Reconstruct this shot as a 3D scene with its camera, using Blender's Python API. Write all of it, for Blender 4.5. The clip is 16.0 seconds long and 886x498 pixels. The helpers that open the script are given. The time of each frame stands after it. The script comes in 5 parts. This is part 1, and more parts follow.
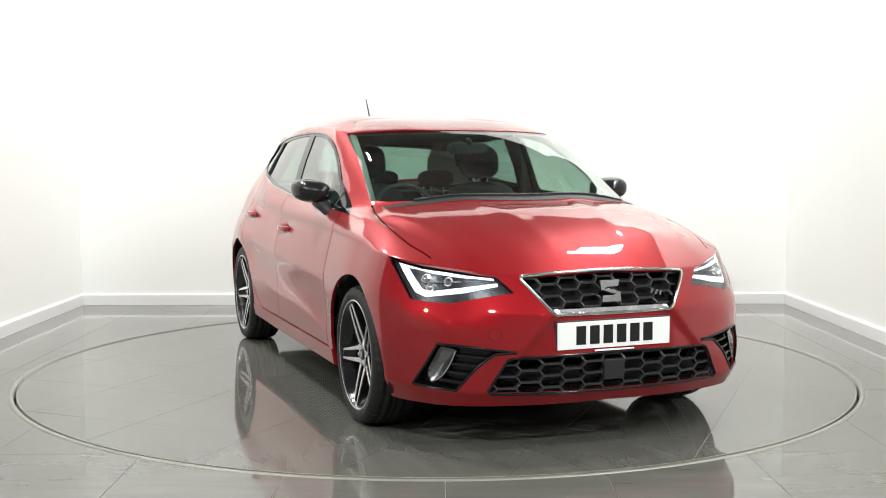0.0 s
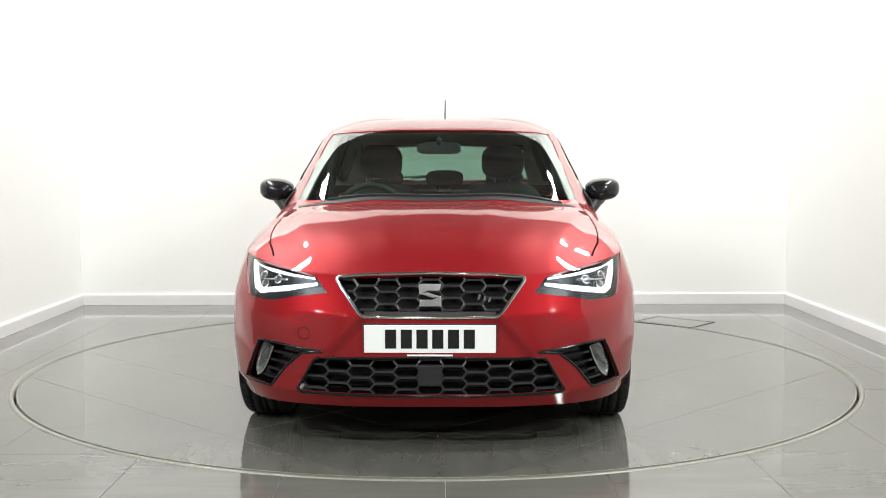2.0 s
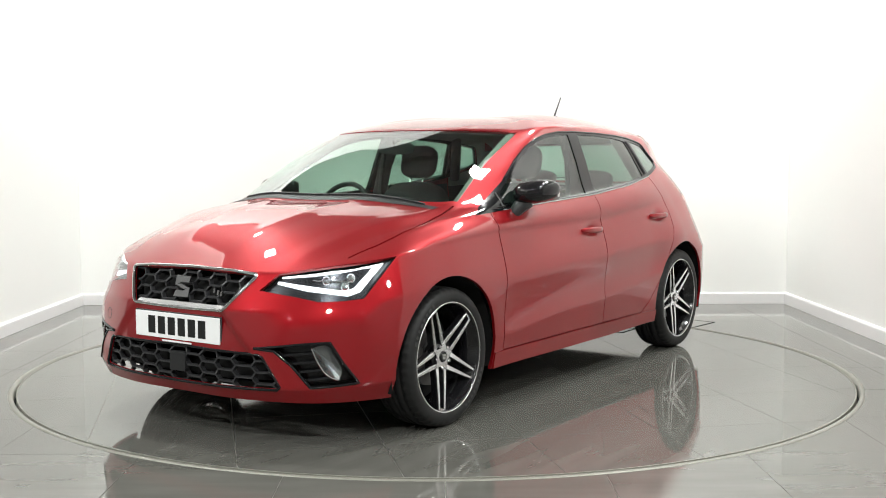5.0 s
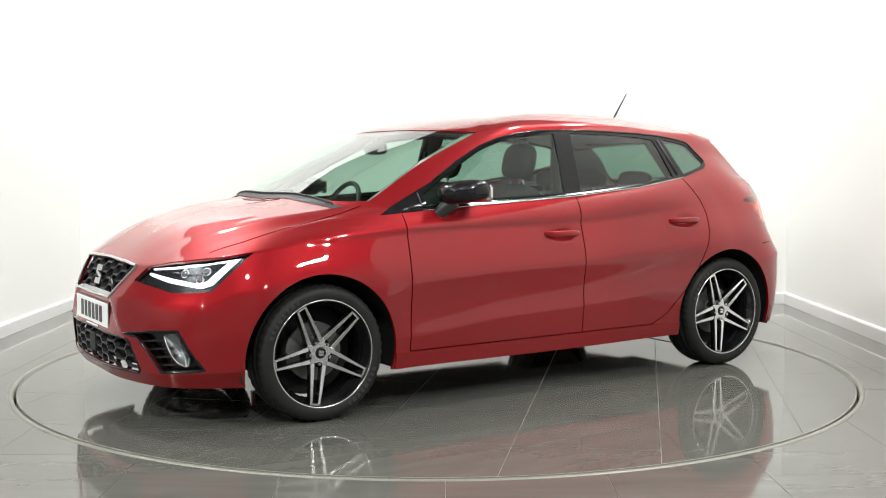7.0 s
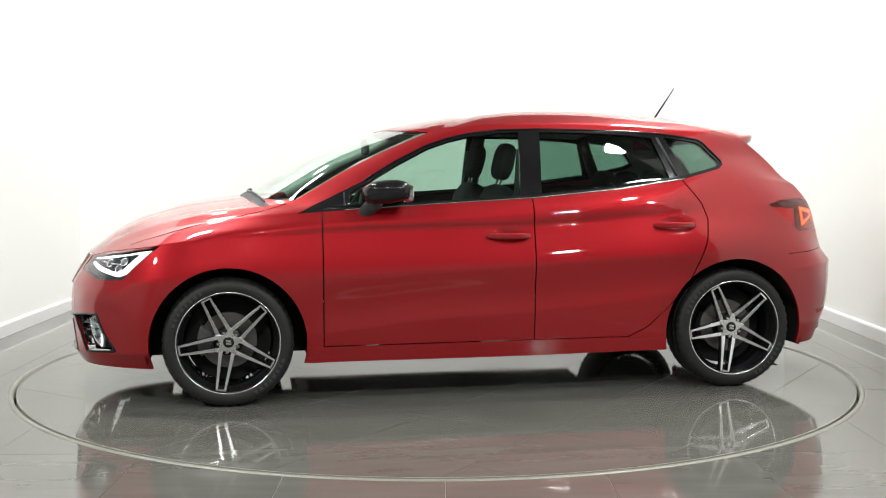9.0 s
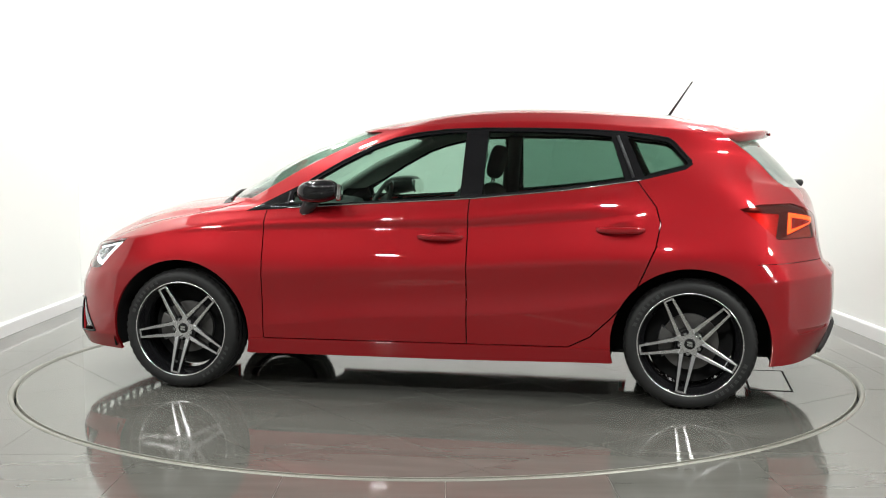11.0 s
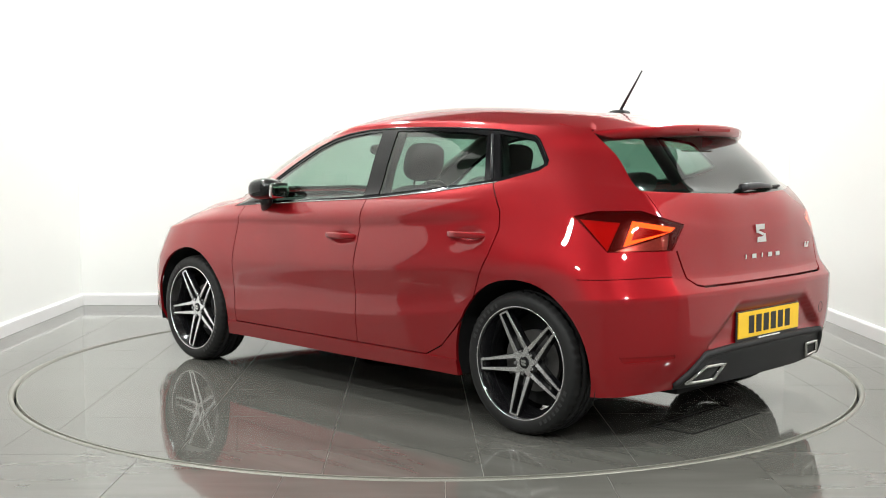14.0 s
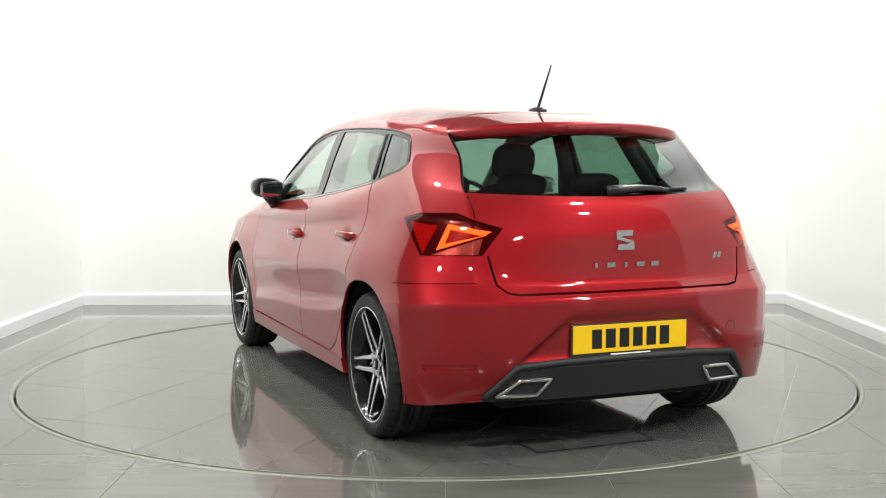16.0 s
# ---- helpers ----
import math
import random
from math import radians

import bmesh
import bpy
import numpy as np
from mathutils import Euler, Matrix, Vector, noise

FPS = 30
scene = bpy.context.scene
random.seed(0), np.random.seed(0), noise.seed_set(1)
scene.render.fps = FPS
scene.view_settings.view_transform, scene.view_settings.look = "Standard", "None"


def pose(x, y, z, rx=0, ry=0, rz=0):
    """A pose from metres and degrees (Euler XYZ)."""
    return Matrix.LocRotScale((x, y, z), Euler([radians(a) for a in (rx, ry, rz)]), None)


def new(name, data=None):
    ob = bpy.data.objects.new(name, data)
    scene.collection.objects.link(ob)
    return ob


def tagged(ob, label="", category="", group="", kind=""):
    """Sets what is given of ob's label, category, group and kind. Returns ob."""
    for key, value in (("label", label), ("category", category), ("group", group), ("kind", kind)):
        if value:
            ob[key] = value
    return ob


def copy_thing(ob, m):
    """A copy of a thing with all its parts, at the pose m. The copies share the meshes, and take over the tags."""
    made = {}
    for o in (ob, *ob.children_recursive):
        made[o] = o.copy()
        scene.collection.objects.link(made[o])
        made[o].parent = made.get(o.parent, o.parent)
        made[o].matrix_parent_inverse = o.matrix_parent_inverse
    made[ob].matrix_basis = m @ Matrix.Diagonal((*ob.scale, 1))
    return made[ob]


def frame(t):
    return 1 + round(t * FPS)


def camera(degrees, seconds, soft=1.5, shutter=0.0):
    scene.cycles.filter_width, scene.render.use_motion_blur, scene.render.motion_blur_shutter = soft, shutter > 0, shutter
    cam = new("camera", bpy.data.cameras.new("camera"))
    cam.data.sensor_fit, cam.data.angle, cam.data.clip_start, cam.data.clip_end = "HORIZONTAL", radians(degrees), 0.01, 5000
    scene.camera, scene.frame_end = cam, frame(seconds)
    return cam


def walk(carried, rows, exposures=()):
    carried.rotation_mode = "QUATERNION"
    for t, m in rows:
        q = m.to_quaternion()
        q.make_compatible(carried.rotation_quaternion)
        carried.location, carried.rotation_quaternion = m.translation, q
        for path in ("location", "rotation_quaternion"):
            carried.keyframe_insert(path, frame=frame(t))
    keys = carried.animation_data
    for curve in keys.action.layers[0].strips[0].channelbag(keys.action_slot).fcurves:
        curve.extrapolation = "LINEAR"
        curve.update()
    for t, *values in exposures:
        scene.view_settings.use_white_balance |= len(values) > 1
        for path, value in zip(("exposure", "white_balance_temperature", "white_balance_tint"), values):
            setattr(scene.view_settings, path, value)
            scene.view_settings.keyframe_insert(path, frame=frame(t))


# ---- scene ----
# ---- camera ----
cam = camera(44.0, 16.0, soft=1.0)
EYE = pose(0, -6.232, 1.165, 90 - 4.524, 0.088, -0.317)
walk(cam, [(0, EYE), (16, EYE)], exposures=[(0, 0.28), (16, 0.28)])

# ---- light: dim hall daylight from the world, LED panels above the bay ----
world = bpy.data.worlds.new("world")
scene.world = world
world.use_nodes = True
world.node_tree.nodes["Background"].inputs[0].default_value = (0.8, 0.85, 1.0, 1)
world.node_tree.nodes["Background"].inputs[1].default_value = 0.05
PANEL_WATTS = 106
HALL_WATTS = 240


# ---- materials ----
def mat(name, color, rough=0.5, metal=0.0, coat=0.0, var=0.08, scale=12.0, bump=0.0, fine=180.0, spec=0.5,
        emit=None, strength=0.0, trans=0.0, ior=1.45, rvar=0.05):
    m = bpy.data.materials.new(name)
    m.use_nodes = True
    nt = m.node_tree
    b = nt.nodes["Principled BSDF"]
    b.inputs["Roughness"].default_value = rough
    b.inputs["Metallic"].default_value = metal
    b.inputs["Coat Weight"].default_value = coat
    b.inputs["Coat Roughness"].default_value = 0.015
    b.inputs["Coat IOR"].default_value = 1.5
    b.inputs["Specular IOR Level"].default_value = spec
    b.inputs["Transmission Weight"].default_value = trans
    b.inputs["IOR"].default_value = ior
    b.inputs["Base Color"].default_value = (*color, 1)
    if emit:
        b.inputs["Emission Color"].default_value = (*emit, 1)
        b.inputs["Emission Strength"].default_value = strength
    tc = nt.nodes.new("ShaderNodeTexCoord")
    n1 = nt.nodes.new("ShaderNodeTexNoise")
    n1.inputs["Scale"].default_value = scale
    n1.inputs["Detail"].default_value = 5
    nt.links.new(tc.outputs["Object"], n1.inputs["Vector"])
    if var:
        mix = nt.nodes.new("ShaderNodeMixRGB")
        mix.inputs[1].default_value = (*[c * (1 - var) for c in color], 1)
        mix.inputs[2].default_value = (*[min(1, c * (1 + var)) for c in color], 1)
        nt.links.new(n1.outputs["Fac"], mix.inputs[0])
        nt.links.new(mix.outputs[0], b.inputs["Base Color"])
    if rvar:
        mr = nt.nodes.new("ShaderNodeMapRange")
        mr.inputs["To Min"].default_value = max(0.0, rough - rvar)
        mr.inputs["To Max"].default_value = min(1.0, rough + rvar)
        nt.links.new(n1.outputs["Fac"], mr.inputs["Value"])
        nt.links.new(mr.outputs[0], b.inputs["Roughness"])
    if bump:
        n2 = nt.nodes.new("ShaderNodeTexNoise")
        n2.inputs["Scale"].default_value = fine
        n2.inputs["Detail"].default_value = 3
        nt.links.new(tc.outputs["Object"], n2.inputs["Vector"])
        bp = nt.nodes.new("ShaderNodeBump")
        bp.inputs["Strength"].default_value = bump
        bp.inputs["Distance"].default_value = 0.002
        nt.links.new(n2.outputs["Fac"], bp.inputs["Height"])
        nt.links.new(bp.outputs[0], b.inputs["Normal"])
    return m


def glass_mat(name, tint, clear):
    """Thin pane: a sharp Fresnel reflection over tinted see-through."""
    m = bpy.data.materials.new(name)
    m.use_nodes = True
    nt = m.node_tree
    nt.nodes.remove(nt.nodes["Principled BSDF"])
    out = nt.nodes["Material Output"]
    tr = nt.nodes.new("ShaderNodeBsdfTransparent")
    tr.inputs[0].default_value = (*tint, 1)
    gl = nt.nodes.new("ShaderNodeBsdfGlossy")
    gl.inputs["Roughness"].default_value = 0.01
    gl.inputs[0].default_value = (1, 1, 1, 1)
    lw = nt.nodes.new("ShaderNodeLayerWeight")
    lw.inputs[0].default_value = 0.5
    pw = nt.nodes.new("ShaderNodeMath")
    pw.operation, pw.inputs[1].default_value = "POWER", 3.8
    fr = nt.nodes.new("ShaderNodeMapRange")
    fr.inputs["To Min"].default_value, fr.inputs["To Max"].default_value = clear, 1.0
    nt.links.new(lw.outputs["Facing"], pw.inputs[0])
    nt.links.new(pw.outputs[0], fr.inputs["Value"])
    mx = nt.nodes.new("ShaderNodeMixShader")
    nt.links.new(fr.outputs[0], mx.inputs[0])
    nt.links.new(tr.outputs[0], mx.inputs[1])
    nt.links.new(gl.outputs[0], mx.inputs[2])
    nt.links.new(mx.outputs[0], out.inputs[0])
    return m


WALL = mat("white_wall_paint", (0.86, 0.86, 0.84), 0.65, var=0.015, scale=1.5, bump=0.08, fine=260)
SKIRT = mat("white_gloss_skirting", (0.78, 0.77, 0.77), 0.35, var=0.02, scale=4)
HALLWALL = mat("grey_hall_wall", (0.30, 0.295, 0.29), 0.8, var=0.12, scale=1.2)
HALLROOF = mat("dark_hall_ceiling", (0.26, 0.24, 0.24), 0.8, var=0.15, scale=2)
BEAM = mat("steel_beam", (0.25, 0.22, 0.21), 0.6, var=0.1, scale=3)
GROUT = mat("floor_grout", (0.42, 0.41, 0.37), 0.7, var=0.15, scale=20)
STEEL = mat("brushed_ring_steel", (0.24, 0.235, 0.205), 0.45, 0.3, var=0.2, scale=40)
# near-black: shade of hollows put into the colour, and the dark hatch frames
SHADEANDFRAME = mat("dark_gap", (0.004, 0.004, 0.004), 0.95, var=0)
PAINT = mat("red_metallic_paint", (0.28, 0.006, 0.010), 0.42, 0.46, 1.0, var=0.05, scale=900, rvar=0.03, spec=0.1)
PAINT.node_tree.nodes["Principled BSDF"].inputs["Coat IOR"].default_value = 1.6
BLACKGLOSS = mat("gloss_black", (0.009, 0.009, 0.010), 0.12, 0, 0.0, var=0.1, rvar=0.02)
TRIMBLACK = mat("satin_black_trim", (0.030, 0.030, 0.032), 0.32, var=0.15, scale=30, bump=0.05)
PLASTIC = mat("grained_black_plastic", (0.014, 0.014, 0.015), 0.55, var=0.15, scale=30, bump=0.25, fine=700)
LINER = mat("wheel_arch_liner_felt", (0.008, 0.008, 0.008), 0.95, var=0.2, scale=30, bump=0.3)
RUBBER = mat("tyre_rubber", (0.014, 0.014, 0.014), 0.55, spec=0.35, var=0.2, scale=25, bump=0.2, fine=300)
TYREMARK = mat("raised_sidewall_rubber", (0.03, 0.03, 0.03), 0.45, var=0.1)
CHROME = mat("chrome", (0.78, 0.78, 0.78), 0.08, 1.0, var=0.02, rvar=0.02)
SATINCHROME = mat("satin_chrome", (0.55, 0.55, 0.56), 0.22, 1.0, var=0.04, rvar=0.04)
MACHINED = mat("machined_alloy", (0.80, 0.80, 0.81), 0.24, 1.0, var=0.02, scale=20, rvar=0)
ALLOYBLACK = mat("gloss_black_alloy", (0.008, 0.008, 0.009), 0.16, 0, 0.7, var=0.1)
BRAKE = mat("brake_disc_iron", (0.16, 0.155, 0.15), 0.45, 0.8, var=0.2, scale=60)
IRON = mat("dark_cast_iron", (0.07, 0.07, 0.07), 0.55, 0.6, var=0.25, scale=40)
SEATCLOTH = mat("dark_seat_cloth", (0.035, 0.035, 0.038), 0.9, var=0.25, scale=60, bump=0.4, fine=900)
CABIN = mat("dark_cabin_plastic", (0.032, 0.032, 0.033), 0.6, var=0.15, scale=20, bump=0.15)
HEADLINER = mat("grey_headliner", (0.40, 0.40, 0.38), 0.9, var=0.05, scale=40, bump=0.1)
PLATEWHITE = mat("white_reflective_plate", (0.92, 0.92, 0.92), 0.35, var=0.01, scale=60)
PLATEYELLOW = mat("yellow_reflective_plate", (0.85, 0.52, 0.01), 0.3, var=0.02, scale=60)
PLATEBLACK = mat("black_plate_print", (0.01, 0.01, 0.01), 0.4, var=0)
REDBADGE = mat("red_badge_enamel", (0.5, 0.02, 0.02), 0.3, var=0.02)
LED = mat("white_led_bar", (0.8, 0.8, 0.8), 0.4, var=0, emit=(0.93, 0.97, 1.0), strength=1.4)
TAILLED = mat("red_led_bar", (0.5, 0.02, 0.01), 0.4, var=0, emit=(1.0, 0.24, 0.03), strength=2.4)
TAILRED = mat("red_lamp_reflector", (0.22, 0.004, 0.006), 0.25, 0.0, 0.0, var=0.2, scale=200)
LAMPDARK = mat("dark_lamp_housing", (0.05, 0.052, 0.058), 0.25, 0.7, var=0.5, scale=120, bump=0.3, fine=90)
TAILDARK = mat("dark_red_lamp_housing", (0.05, 0.004, 0.005), 0.2, 0.0, 0.0, var=0.2, scale=60)
SMOKE = mat("smoked_lamp_reflector", (0.40, 0.36, 0.36), 0.25, 0.6, var=0.3, scale=90)
QUARTERRED = mat("bright_red_lamp_reflector", (0.55, 0.02, 0.02), 0.25, 0.2, var=0.2, scale=160)
FOGBOWL = mat("faceted_fog_light_bowl", (0.34, 0.34, 0.34), 0.2, 1.0, var=0.7, scale=70, bump=0.8, fine=60)
LAMPCHROME = mat("lamp_reflector_chrome", (0.7, 0.71, 0.73), 0.12, 1.0, var=0.1, scale=300, bump=0.3, fine=400)
GLASS = glass_mat("green_tinted_glass", (0.58, 0.74, 0.66), 0.07)
PRIVACY = glass_mat("privacy_glass", (0.29, 0.44, 0.37), 0.07)
CLEAR = glass_mat("clear_lamp_lens", (0.92, 0.94, 0.95), 0.05)
REDLENS = glass_mat("red_lamp_lens", (0.85, 0.32, 0.28), 0.03)
PANELLIGHT = mat("led_panel_diffuser", (0.9, 0.9, 0.9), 0.5, var=0, emit=(1, 0.98, 0.95), strength=14.0)
PANELFRAME = mat("white_aluminium_frame", (0.8, 0.8, 0.8), 0.4, var=0.02)


def tile_mat(name, angle):
    """Grey porcelain with faint directional veining, matt scuffs and a polished face."""
    m = bpy.data.materials.new(name)
    m.use_nodes = True
    nt = m.node_tree
    b = nt.nodes["Principled BSDF"]
    tc = nt.nodes.new("ShaderNodeTexCoord")
    oi = nt.nodes.new("ShaderNodeObjectInfo")
    mp = nt.nodes.new("ShaderNodeMapping")
    mp.inputs["Scale"].default_value = (1.2, 7.0, 1)
    mp.inputs["Rotation"].default_value = (0, 0, angle)
    nt.links.new(tc.outputs["Object"], mp.inputs["Vector"])
    add = nt.nodes.new("ShaderNodeVectorMath")
    add.operation = "ADD"
    nt.links.new(mp.outputs[0], add.inputs[0])
    nt.links.new(oi.outputs["Random"], add.inputs[1])
    n1 = nt.nodes.new("ShaderNodeTexNoise")
    n1.inputs["Scale"].default_value = 1.5
    n1.inputs["Detail"].default_value = 6
    nt.links.new(add.outputs[0], n1.inputs["Vector"])
    n2 = nt.nodes.new("ShaderNodeTexNoise")
    n2.inputs["Scale"].default_value = 2.2
    n2.inputs["Detail"].default_value = 8
    n2.inputs["Roughness"].default_value = 0.7
    nt.links.new(tc.outputs["Object"], n2.inputs["Vector"])
    cr = nt.nodes.new("ShaderNodeValToRGB")
    cr.color_ramp.elements[0].position, cr.color_ramp.elements[0].color = 0.25, (0.094, 0.092, 0.082, 1)
    cr.color_ramp.elements[1].position, cr.color_ramp.elements[1].color = 0.75, (0.130, 0.127, 0.115, 1)
    nt.links.new(n1.outputs["Fac"], cr.inputs[0])
    mr = nt.nodes.new("ShaderNodeMapRange")
    mr.inputs["From Min"].default_value, mr.inputs["From Max"].default_value = 0.45, 0.75
    mr.inputs["To Min"].default_value, mr.inputs["To Max"].default_value = 0.050, 0.10
    nt.links.new(n2.outputs["Fac"], mr.inputs["Value"])
    nt.links.new(cr.outputs[0], b.inputs["Base Color"])
    nt.links.new(mr.outputs[0], b.inputs["Roughness"])
    b.inputs["Specular IOR Level"].default_value = 0.42
    return m


TILE = tile_mat("grey_porcelain_tile", 0.0)
DISCTILE = tile_mat("grey_porcelain_disc_tile", radians(47))


# ---- mesh helpers ----
def mesh_of(name, bm, material, smooth=True):
    me = bpy.data.meshes.new(name)
    bm.to_mesh(me)
    bm.free()
    mats = material if isinstance(material, (list, tuple)) else [material]
    for m in mats:
        me.materials.append(m)
    if smooth:
        me.polygons.foreach_set("use_smooth", [True] * len(me.polygons))
    return me


def part(name, bm, material, parent=None, label="", smooth=False):
    ob = new(name, mesh_of(name, bm, material, smooth))
    ob.parent = parent
    if label:
        tagged(ob, label)
    return ob


def box_bm(x0, x1, y0, y1, z0, z1, bev=0.0, seg=2, bm=None):
    bm = bm or bmesh.new()
    r = bmesh.ops.create_cube(bm, size=1)
    for v in r["verts"]:
        v.co = Vector(((x0 + x1) / 2 + v.co.x * (x1 - x0), (y0 + y1) / 2 + v.co.y * (y1 - y0), (z0 + z1) / 2 + v.co.z * (z1 - z0)))
    if bev:
        ed = list({e for v in r["verts"] for e in v.link_edges})
        bmesh.ops.bevel(bm, geom=ed, offset=bev, segments=seg, profile=0.6, affect="EDGES")
    return bm


def lathe(profile, n=64, axis="y", bm=None):
    """Turns a closed or open profile of (radius, offset) about the y axis."""
    bm = bm or bmesh.new()
    rings = []
    for r, o in profile:
        rings.append([bm.verts.new((r * math.cos(2 * math.pi * i / n), o, r * math.sin(2 * math.pi * i / n))) for i in range(n)])
    for a, b in zip(rings, rings[1:]):
        for i in range(n):
            bm.faces.new((a[i], a[(i + 1) % n], b[(i + 1) % n], b[i]))
    bmesh.ops.recalc_face_normals(bm, faces=bm.faces)
    return bm


def prism(poly, o0, o1, bev=0.0, bm=None, to=None):
    """A solid from an outline of (a, b) between offsets o0 and o1; to maps (a, b, o) into space."""
    bm = bm or bmesh.new()
    to = to or (lambda a, b, o: (a, o, b))
    lo = [bm.verts.new(to(a, b, o0)) for a, b in poly]
    hi = [bm.verts.new(to(a, b, o1)) for a, b in poly]
    fs = [bm.faces.new(lo), bm.faces.new(hi[::-1])]
    n = len(poly)
    for i in range(n):
        fs.append(bm.faces.new((lo[i], hi[i], hi[(i + 1) % n], lo[(i + 1) % n])))
    bmesh.ops.recalc_face_normals(bm, faces=fs)
    if bev:
        bmesh.ops.bevel(bm, geom=list({e for f in fs for e in f.edges}), offset=bev, segments=2, profile=0.6, affect="EDGES")
    return bm


def tube(points, r, n=10, bm=None, r2=None):
    """A round bar along points, tapering from r to r2."""
    bm = bm or bmesh.new()
    pts = [Vector(p) for p in points]
    rings = []
    for i, p in enumerate(pts):
        d = (pts[min(i + 1, len(pts) - 1)] - pts[max(i - 1, 0)]).normalized()
        a = d.orthogonal().normalized() if not rings else (ref - d * ref.dot(d)).normalized()
        ref = a
        b = d.cross(a)
        rr = r if r2 is None else r + (r2 - r) * i / (len(pts) - 1)
        rings.append([bm.verts.new(p + rr * (a * math.cos(2 * math.pi * k / n) + b * math.sin(2 * math.pi * k / n))) for k in range(n)])
    for a, b in zip(rings, rings[1:]):
        for i in range(n):
            bm.faces.new((a[i], a[(i + 1) % n], b[(i + 1) % n], b[i]))
    bm.faces.new(rings[0][::-1])
    bm.faces.new(rings[-1])
    bmesh.ops.recalc_face_normals(bm, faces=bm.faces)
    return bm


def ball(c, s, bm=None, sub=3):
    bm = bm or bmesh.new()
    r = bmesh.ops.create_icosphere(bm, subdivisions=sub, radius=1)
    for v in r["verts"]:
        v.co = Vector((c[0] + v.co.x * s[0], c[1] + v.co.y * s[1], c[2] + v.co.z * s[2]))
    return bm


def rounded(x0, x1, y0, y1, z0, z1, p=4.0, n=20):
    """A soft cushion: a superellipsoid that fills the box."""
    bm = bmesh.new()
    bmesh.ops.create_uvsphere(bm, u_segments=n * 2, v_segments=n, radius=1)
    for v in bm.verts:
        d = (abs(v.co.x) ** p + abs(v.co.y) ** p + abs(v.co.z) ** p) ** (-1 / p)
        q = v.co * d
        v.co = Vector(((x0 + x1) / 2 + q.x * (x1 - x0) / 2, (y0 + y1) / 2 + q.y * (y1 - y0) / 2, (z0 + z1) / 2 + q.z * (z1 - z0) / 2))
    return bm


# ---- the bay: walls, skirting, floor ----
BX0, BX1, BY = -2.915, 2.87, 2.72
SPIN_R = 2.258


def structure(name, bm, material, label, smooth=False):
    return tagged(part(name, bm, material, None, "", smooth), label, name.split("_")[0], kind="structure")


structure("wall_back", box_bm(BX0 - 0.2, BX1 + 0.2, BY, BY + 0.2, -0.05, 3.4), WALL, "smooth white painted back wall of the photo bay")
structure("wall_left", box_bm(BX0 - 0.2, BX0, -0.9, BY - 0.003, -0.05, 3.4), WALL, "smooth white painted side wall of the bay")
structure("wall_right", box_bm(BX1, BX1 + 0.2, -2.6, BY - 0.003, -0.05, 3.4), WALL, "smooth white painted side wall of the bay")


def skirting(name, length):
    prof = [(0, 0.001), (0.016, 0.001), (0.016, 0.082), (0.011, 0.094), (0, 0.097)]
    return prism(prof, 0, length, to=lambda a, b, o: (o, -a, b))


for nm, m, ln in (("baseboard_back", pose(BX0 + 0.018, BY - 0.001, 0), BX1 - BX0 - 0.036), ("baseboard_left", pose(BX0 + 0.001, -0.9, 0, 0, 0, 90), BY + 0.9 - 0.002),
                  ("baseboard_right", pose(BX1 - 0.001, BY - 0.002, 0, 0, 0, -90), BY + 2.6 - 0.002)):
    ob = structure(nm, skirting(nm, ln), SKIRT, "white gloss skirting board along the wall")
    ob.matrix_basis = m

# hall around and behind the camera
structure("wall_hall_far", box_bm(-9, 9, -15.2, -15, 0, 5.2), HALLWALL, "plain grey wall of the hall")
structure("wall_hall_west", box_bm(-9.2, -9, -15.2, 6.2, 0, 5.2), HALLWALL, "plain grey wall of the hall")
structure("wall_hall_east", box_bm(9, 9.2, -15.2, 6.2, 0, 5.2), HALLWALL, "plain grey wall of the hall")
structure("wall_hall_north", box_bm(-9, 9, 6, 6.2, 0, 5.2), HALLWALL, "plain grey wall of the hall")
structure("ceiling", box_bm(-9.2, 9.2, -15.2, 6.2, 5.2, 5.4), HALLROOF, "dark sheeted hall ceiling")


def hall_beam():
    bm = box_bm(-9, 9, -0.09, 0.09, 4.6, 4.63)
    box_bm(-9, 9, -0.012, 0.012, 4.631, 5.149, bm=bm)
    return box_bm(-9, 9, -0.09, 0.09, 5.15, 5.18, bm=bm)


first = None
for y in (-12.5, -9.5, -6.5, -3.5, -0.5, 2.5):
    if first is None:
        first = tagged(part("roof_beam", hall_beam(), BEAM), "steel roof beam under the hall ceiling", "beam", "roof beams", "structure")
        first.matrix_basis = pose(0, y, 0)
    else:
        copy_thing(first, pose(0, y, 0))


def led_panel():
    root = new("ceiling_light")
    bm = box_bm(-0.17, 0.17, -0.17, 0.17, 0.0, 0.03)
    part("frame", bm, PANELFRAME, root)
    part("diffuser", box_bm(-0.155, 0.155, -0.155, 0.155, -0.006, -0.002), PANELLIGHT, root, "glowing white square diffuser")
    for sx in (-0.14, 0.14):
        part("suspension_wire", tube([(sx, 0, 0.03), (sx, 0, 5.2 - PANEL_Z)], 0.0015, 6), STEEL, root)
    return tagged(root, "square white LED ceiling panel, switched on", "ceiling light", "LED ceiling panels")


PANEL_Z = 4.7
